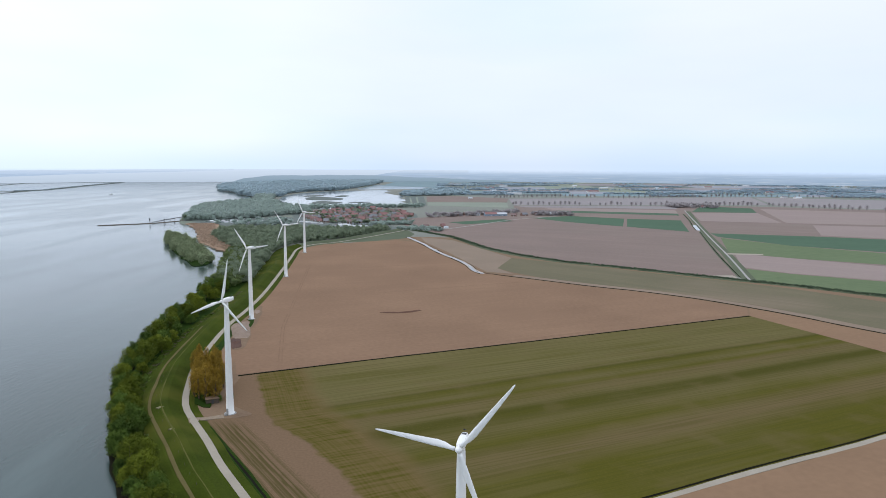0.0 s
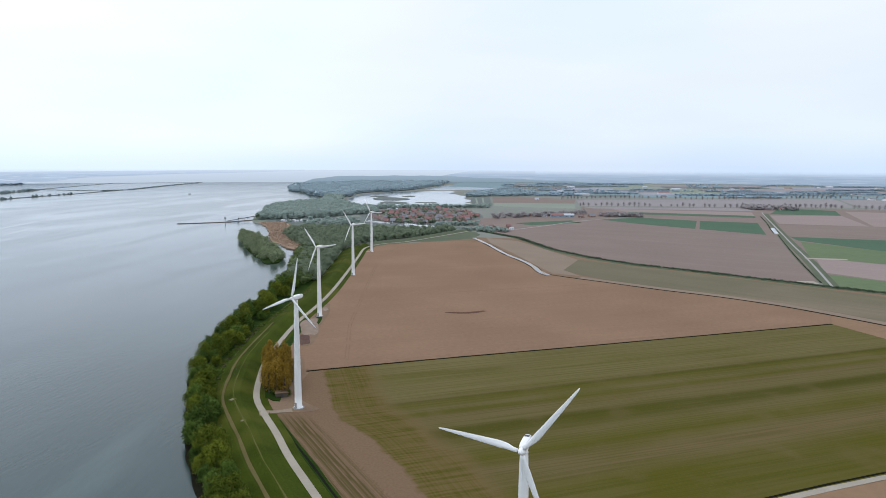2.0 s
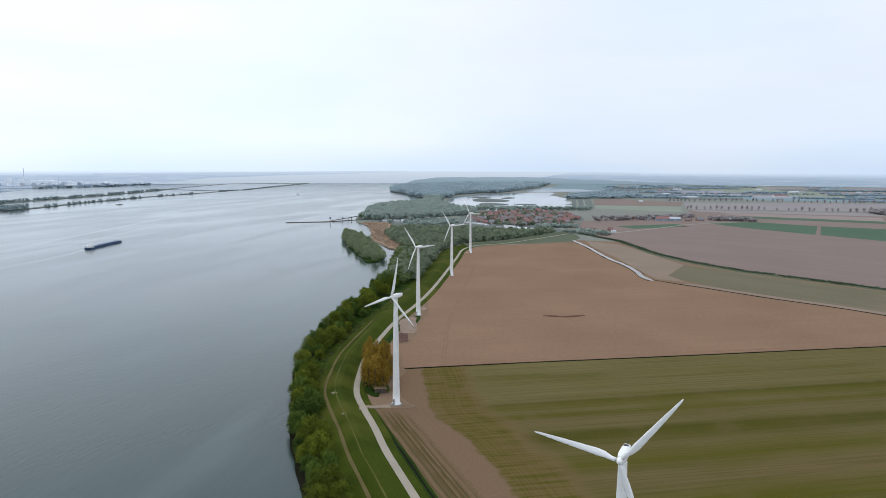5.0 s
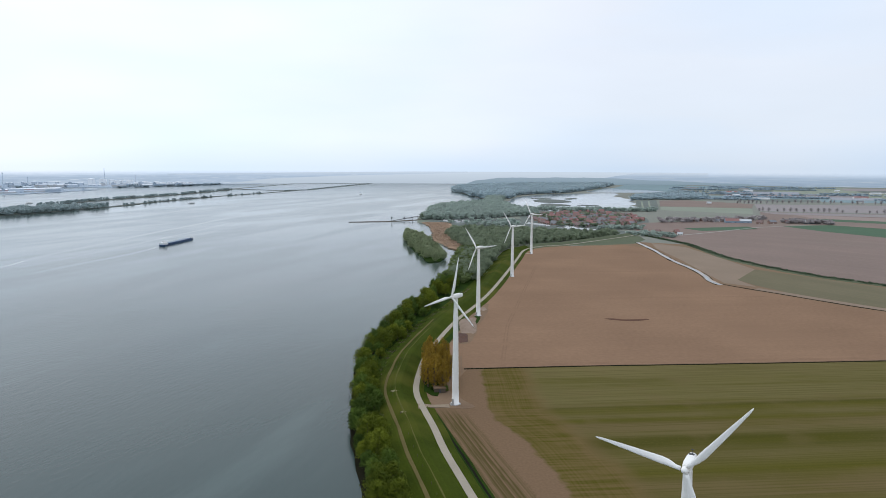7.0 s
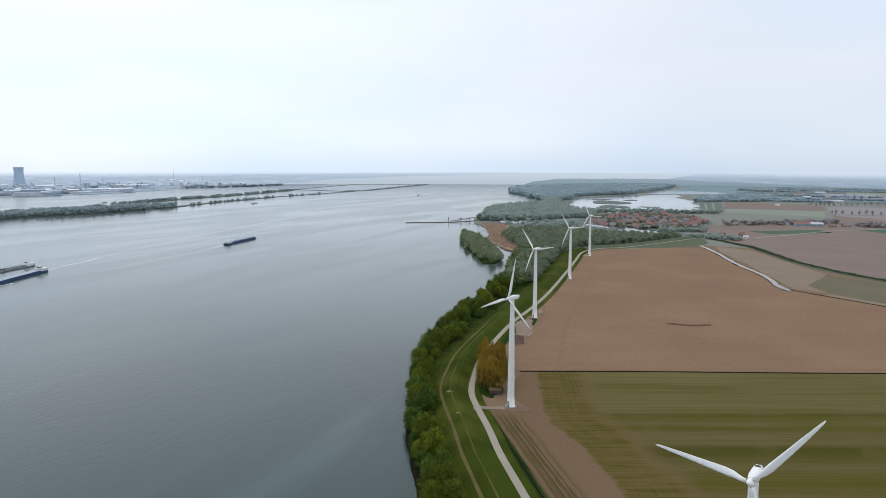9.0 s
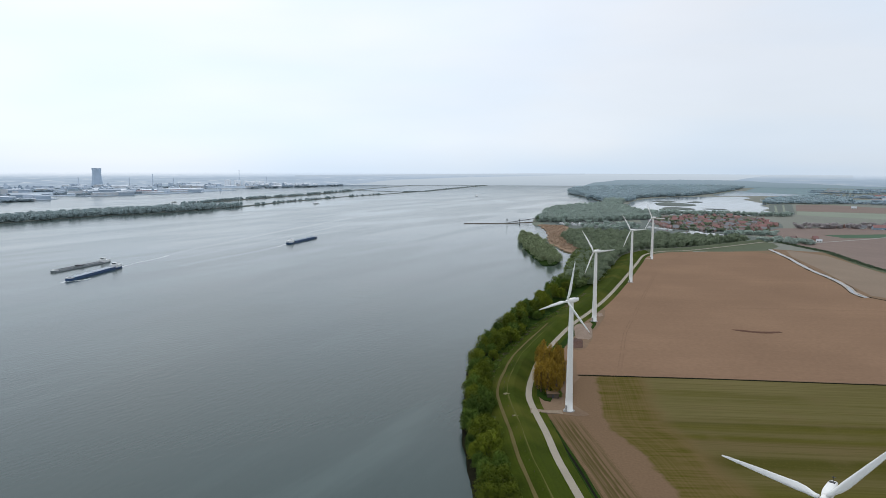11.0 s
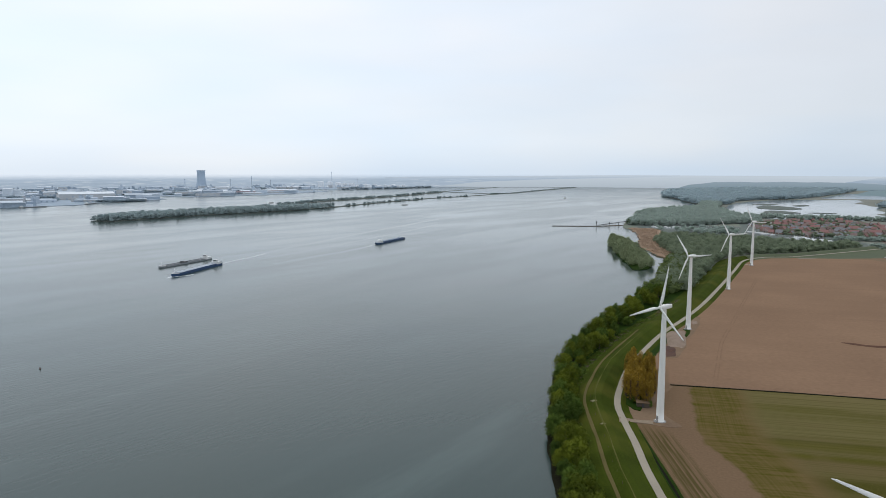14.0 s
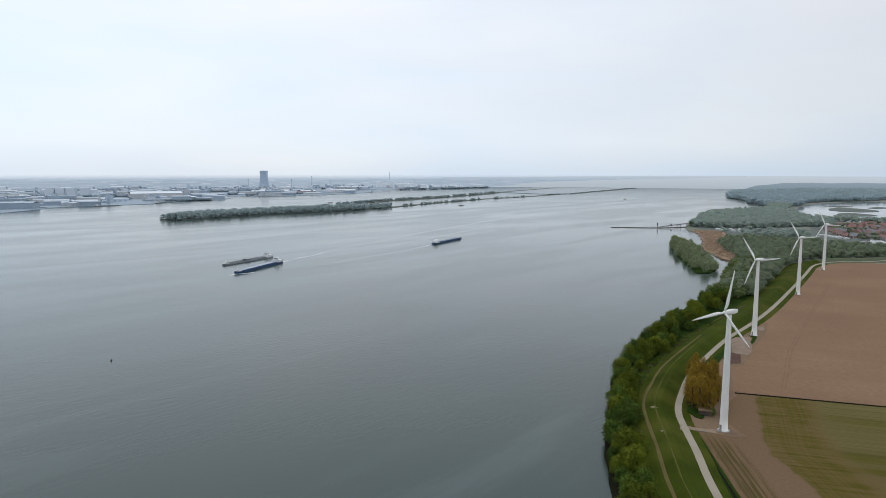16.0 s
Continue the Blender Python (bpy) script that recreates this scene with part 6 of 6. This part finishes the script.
barge((-686, 406), (-730, 498), M_HULL_BLUE, M_HATCH, "long dark blue barge with grey hatches under way", True)
barge((-758, 432), (-786, 521), M_HULL_DARK, M_RUST, "long low grey barge with a white wheelhouse", False)
barge((-753, 885), (-728, 788), M_HULL_BLUE, M_HATCH_BLUE, "dark blue laden barge sailing away", True)


M_FOAM = material("thin_foam", (0.75, 0.78, 0.80), (0.55, 0.6, 0.62), 0.05, 0.5, rough=0.5)


def wake(start, end, w0, w1, label):
    tagged(sweep("wake", [start, ((start[0] * 2 + end[0]) / 3 - 2, (start[1] * 2 + end[1]) / 3), ((start[0] + 2 * end[0]) / 3 + 2, (start[1] + 2 * end[1]) / 3), end],
                 [(-w0, -0.62), (-w0 * 0.5, -0.55), (w0 * 0.5, -0.55), (w0, -0.62)], M_FOAM, 4, w1), label, "wake", kind="stuff")


wake((-732, 502), (-772, 600), 1.1, 0.9, "thin white wake behind a barge")
wake((-681, 396), (-697, 434), 1.1, 0.7, "white bow wave beside a barge")
wake((-681, 396), (-682, 430), 1.0, 0.7, "white bow wave beside a barge")
# long smooth tracks that the barges leave behind on the water
# Body colour paler than the river's, so the tracks' sheen is painted in.
M_SLICK = water_material("smoothed_water", (0.062, 0.083, 0.08), 0.1, 0.02)
for pts, w in (([(-772, 600), (-799, 660), (-826, 752), (-880, 913), (-935, 1105), (-990, 1300)], 2.2), ([(-728, 560), (-752, 671), (-785, 796), (-846, 1014), (-900, 1180)], 1.6),
               ([(-716, 750), (-700, 690), (-690, 620), (-676, 540)], 2.0)):
    tagged(sweep("wake_track", pts, [(-w * 2, -0.61), (-w * 1.4, -0.585), (w * 1.4, -0.585), (w * 2, -0.61)], M_SLICK, 10, 1.5), "long smooth wake track on the river", "wake", kind="stuff")
wake((-727, 784), (-718, 752), 1.2, 0.8, "thin white wake behind a barge")
for x, y, turn in ((-1309, 2610, 100), (-1485, 1750, 80), (-1960, 1560, 100)):
    c = copy_thing(motor, pose(x, y, -0.6, 0, 0, turn) @ Matrix.Scale(2.2, 4))
    c.scale = (2.6, 2.6, 2.2)
    tagged(c, "small dark-hulled craft far out on the river", "boat", "craft on the river")


def buoy(x, y, colour):
    b = empty("buoy", pose(x, y, -0.6) @ Matrix.Scale(0.68, 4), "dark channel buoy floating on the river", "buoy", "channel buoys")
    bm = bmesh.new()
    lathe(bm, [(0.7, -0.4), (0.9, 0.1), (0.9, 0.5), (0.4, 0.7)], 14)
    part("float", bm, colour, b)
    bm = bmesh.new()
    lathe(bm, [(0.4, 0.7), (0.25, 1.7), (0.35, 1.8), (0.05, 2.3)], 10)
    part("topmark", bm, colour, b)


M_BUOY = plain("dull_dark_paint", (0.10, 0.05, 0.045), 0.5)
for x, y in ((-427, 165), (-1092, 1031), (-726, 1007), (-985, 1111)):
    buoy(x, y, M_BUOY)

# ---------------------------------------------------------------- the harbour dam with its poles
tagged(sweep("dam", [(-672, 1280), (-640, 1300), (-593, 1334), (-553, 1400)], [(-3.5, -1.0), (-1.5, 0.5), (1.5, 0.5), (3.5, -1.0)], M_DARK_WOOD, 6, 0.6), "low dark harbour dam in the river", "dam")
for x, y, h in ((-595, 1335, 10), (-577, 1362, 7), (-566, 1385, 7)):
    p = empty("beacon", pose(x, y, 0.2), "dark beacon trestle on a harbour dam", "beacon", "beacons on the dam")
    bm = bmesh.new()
    lathe(bm, [(0.5, -1), (0.45, h * 0.7), (0.3, h)], 8)
    part("pole", bm, M_DARK, p)
    bm = bmesh.new()
    box(bm, -1.3, 1.3, -0.3, 0.3, h * 0.55, h * 0.95)
    part("board", bm, M_DARK, p)
rail = empty("footbridge", pose(0, 0, 0), "dark sloping footbridge to a harbour dam", "footbridge")
bm = bmesh.new()
limb(bm, (-592, 1337, 1.5), (-548, 1418, 9), 0.7, 0.7, 6)
part("beam", bm, M_DARK, rail)
for k in (0.25, 0.5, 0.75):
    bm = bmesh.new()
    limb(bm, (-592 + 44 * k, 1337 + 81 * k, -1), (-592 + 44 * k, 1337 + 81 * k, 1.5 + 7.5 * k), 0.4, 0.4, 6)
    part("post", bm, M_DARK, rail)
tree(WOODS_ONE[1], -552, 1408, 0, 1.0, 1.0, "shore_tree", "dark tree at the root of a harbour dam", "")

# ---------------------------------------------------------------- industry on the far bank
# Paler, bluer cladding and concrete: distance haze is painted into these colours.
M_CLAD_WHITE = plain("hazed_white_cladding", (0.62, 0.69, 0.77), 0.5, wear=0.2, scale=0.1)
M_CLAD_GREY = plain("hazed_grey_cladding", (0.39, 0.465, 0.55), 0.5, wear=0.2, scale=0.1)
M_CLAD_PALE = plain("hazed_pale_cladding", (0.52, 0.59, 0.67), 0.5, wear=0.2, scale=0.1)
M_CLAD_DARK = plain("hazed_dark_cladding", (0.33, 0.40, 0.475), 0.5, wear=0.2, scale=0.1)
M_CLAD_TAN = plain("hazed_tan_cladding", (0.57, 0.575, 0.585), 0.5, wear=0.2, scale=0.1)
M_CLAD_RED = plain("hazed_dull_red_cladding", (0.52, 0.41, 0.43), 0.5, wear=0.2, scale=0.1)
M_ROOF_WHITE = plain("hazed_white_roof_sheet", (0.68, 0.735, 0.79), 0.5, wear=0.15, scale=0.1)
M_TOWER = plain("hazed_tower_concrete", (0.45, 0.54, 0.64), 0.9, wear=0.15, scale=0.05)


def shed_hall(x, y, w, d, h, turn, wall_mat, roof_mat, label, name="warehouse"):
    t = empty(name, pose(x, y, 0.6, 0, 0, turn), label, "warehouse", "halls of the harbour")
    bm = bmesh.new()
    box(bm, -w / 2, w / 2, -d / 2, d / 2, -0.3, h)
    part("wall", bm, wall_mat, t)
    bm = bmesh.new()
    gable_roof(bm, w, d, h, h + d * 0.06, 0.6, 0.5)
    part("roof", bm, roof_mat, t)
    for k in range(3):
        bm = bmesh.new()
        box(bm, w * (0.3 * k - 0.38), w * (0.3 * k - 0.38) + 6, -d / 2 - 0.1, -d / 2 + 0.2, 0, min(6, h * 0.6))
        part("gate", bm, M_CLAD_GREY, t)
    return t


M_TANK = plain("white_tank_paint", (0.84, 0.86, 0.88), 0.4, wear=0.08, scale=0.1)


def tank(x, y, r, h, mat, label="white round storage tank on the far bank"):
    t = empty("storage_tank", pose(x, y, 0.6), label, "tank", "storage tanks")
    bm = bmesh.new()
    lathe(bm, [(r, -0.3), (r, h * 0.5), (r, h + 0.5)], 28)
    part("shell", bm, mat, t)
    bm = bmesh.new()
    lathe(bm, [(r * 0.99, h + 0.4), (r * 0.6, h + r * 0.12), (0.3, h + r * 0.17)], 28)
    part("roof", bm, M_ROOF_WHITE, t)
    bm = bmesh.new()
    for k in range(10):
        a = radians(200 + 9 * k)
        box(bm, -0.5, 0.5, -0.3, 0.3, h * k / 10, h * k / 10 + 0.4, pose((r + 0.6) * math.cos(a), (r + 0.6) * math.sin(a), 0, 0, 0, math.degrees(a) + 90))
    part("stairs", bm, M_CLAD_GREY, t)


def stack(x, y, r, h, label="thin grey factory chimney"):
    t = empty("chimney_stack", pose(x, y, 0.6), label, "chimney", "chimneys of the harbour")
    bm = bmesh.new()
    lathe(bm, [(r * 0.9, -0.3), (r * 0.7, h * 0.5), (r * 0.55, h)], 14)
    part("shaft", bm, M_CLAD_WHITE, t)
    bm = bmesh.new()
    lathe(bm, [(r * 0.6, h - 3), (r * 0.75, h - 2), (r * 0.6, h)], 14)
    part("rim", bm, M_CLAD_PALE, t)


# the cooling tower
t = empty("cooling_tower", pose(-3985, 2600, 0.6), "tall grey concrete cooling tower", "cooling tower")
bm = bmesh.new()
lathe(bm, [(36, -1), (32, 20), (28, 50), (25.5, 75), (25.5, 95), (28, 116)], 40)
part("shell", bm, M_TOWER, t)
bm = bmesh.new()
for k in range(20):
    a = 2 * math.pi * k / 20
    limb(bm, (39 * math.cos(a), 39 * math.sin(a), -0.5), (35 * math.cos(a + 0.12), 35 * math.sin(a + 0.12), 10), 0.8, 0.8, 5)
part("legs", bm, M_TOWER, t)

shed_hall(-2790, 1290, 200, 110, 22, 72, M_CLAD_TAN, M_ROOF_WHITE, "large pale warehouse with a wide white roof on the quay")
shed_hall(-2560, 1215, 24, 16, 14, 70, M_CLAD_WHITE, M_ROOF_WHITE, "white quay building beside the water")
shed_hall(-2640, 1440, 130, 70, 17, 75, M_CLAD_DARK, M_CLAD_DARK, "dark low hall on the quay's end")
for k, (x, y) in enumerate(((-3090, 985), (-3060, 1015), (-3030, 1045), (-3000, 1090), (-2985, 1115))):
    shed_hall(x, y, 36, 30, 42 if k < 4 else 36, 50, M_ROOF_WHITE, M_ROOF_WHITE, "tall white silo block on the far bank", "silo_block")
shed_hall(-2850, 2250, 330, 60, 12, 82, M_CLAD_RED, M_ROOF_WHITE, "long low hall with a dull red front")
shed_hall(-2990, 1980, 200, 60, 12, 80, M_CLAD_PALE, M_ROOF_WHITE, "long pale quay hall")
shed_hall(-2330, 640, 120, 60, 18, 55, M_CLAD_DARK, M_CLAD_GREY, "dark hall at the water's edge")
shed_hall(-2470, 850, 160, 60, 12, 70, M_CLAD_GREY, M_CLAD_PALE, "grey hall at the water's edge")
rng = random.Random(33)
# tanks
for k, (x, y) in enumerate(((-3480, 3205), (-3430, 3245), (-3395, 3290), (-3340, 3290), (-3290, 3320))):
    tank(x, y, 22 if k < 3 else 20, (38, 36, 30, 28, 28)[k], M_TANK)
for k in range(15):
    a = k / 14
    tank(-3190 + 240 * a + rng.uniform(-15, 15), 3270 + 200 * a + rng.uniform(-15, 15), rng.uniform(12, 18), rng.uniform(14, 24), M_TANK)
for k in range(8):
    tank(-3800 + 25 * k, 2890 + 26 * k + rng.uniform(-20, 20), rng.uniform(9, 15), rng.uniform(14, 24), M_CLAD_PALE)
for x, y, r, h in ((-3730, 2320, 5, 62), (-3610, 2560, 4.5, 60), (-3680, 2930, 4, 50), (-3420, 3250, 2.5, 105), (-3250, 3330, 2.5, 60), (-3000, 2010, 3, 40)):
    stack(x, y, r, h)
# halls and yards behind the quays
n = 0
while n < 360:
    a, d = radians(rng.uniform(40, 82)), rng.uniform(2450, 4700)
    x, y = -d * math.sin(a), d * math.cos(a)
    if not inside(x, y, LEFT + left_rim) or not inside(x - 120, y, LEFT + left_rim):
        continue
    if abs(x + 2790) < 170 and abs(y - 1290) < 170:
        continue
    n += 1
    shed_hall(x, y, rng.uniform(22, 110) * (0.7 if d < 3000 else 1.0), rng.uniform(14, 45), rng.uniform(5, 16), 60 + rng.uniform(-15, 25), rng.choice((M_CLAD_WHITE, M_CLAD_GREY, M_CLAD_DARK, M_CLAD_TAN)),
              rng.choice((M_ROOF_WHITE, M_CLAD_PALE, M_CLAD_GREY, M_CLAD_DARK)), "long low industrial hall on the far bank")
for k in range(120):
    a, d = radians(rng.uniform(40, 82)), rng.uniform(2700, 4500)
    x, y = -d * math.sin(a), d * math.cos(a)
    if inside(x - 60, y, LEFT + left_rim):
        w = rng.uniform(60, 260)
        woods("tree_belt", [(x, y), (x - 40, y + w * 0.2), (x - 30, y + w), (x + 20, y + w * 0.9)], 14, 8, 12, 1.8, L_WORKS, 200 + k, "hazy grey-green far trees between halls", "tree belt")
woods("tree_belt", [(-2900, 1010), (-2870, 1090), (-2900, 1100), (-2935, 1020)], 16, 16, 14, 2.4, L_WORKS, 630, "hazy trees before silos", "tree belt")
woods("tree_belt", beside([(-2911, 3690), (-2890, 3304), (-2965, 2870)], 5, 40), 24, 9, 10, 2.6, L_WORKS, 631, "hazy grey-green trees along a far shore", "tree belt", clear=0.3)
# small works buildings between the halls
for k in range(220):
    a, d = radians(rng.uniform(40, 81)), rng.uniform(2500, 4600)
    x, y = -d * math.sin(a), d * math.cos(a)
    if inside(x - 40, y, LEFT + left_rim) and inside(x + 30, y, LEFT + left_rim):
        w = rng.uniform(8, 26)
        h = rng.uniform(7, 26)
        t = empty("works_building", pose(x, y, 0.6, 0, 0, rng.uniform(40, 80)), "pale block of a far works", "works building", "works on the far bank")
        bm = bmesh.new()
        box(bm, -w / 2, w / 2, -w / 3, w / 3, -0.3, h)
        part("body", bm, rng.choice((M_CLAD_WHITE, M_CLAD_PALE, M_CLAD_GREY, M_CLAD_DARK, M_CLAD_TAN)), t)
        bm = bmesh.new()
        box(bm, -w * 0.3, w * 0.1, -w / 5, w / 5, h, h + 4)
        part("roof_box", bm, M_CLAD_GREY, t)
stack(-3753, 2829, 4, 78)
# quay barges
for x, y, turn in ((-2310, 905, 92), (-2395, 1125, 130), (-2320, 700, 125)):
    b = Vector((math.cos(radians(turn)), math.sin(radians(turn)))) * 42
    barge((x + b.x, y + b.y), (x - b.x, y - b.y), M_HULL_DARK, M_HATCH, "dark barge moored at the far quay", True)
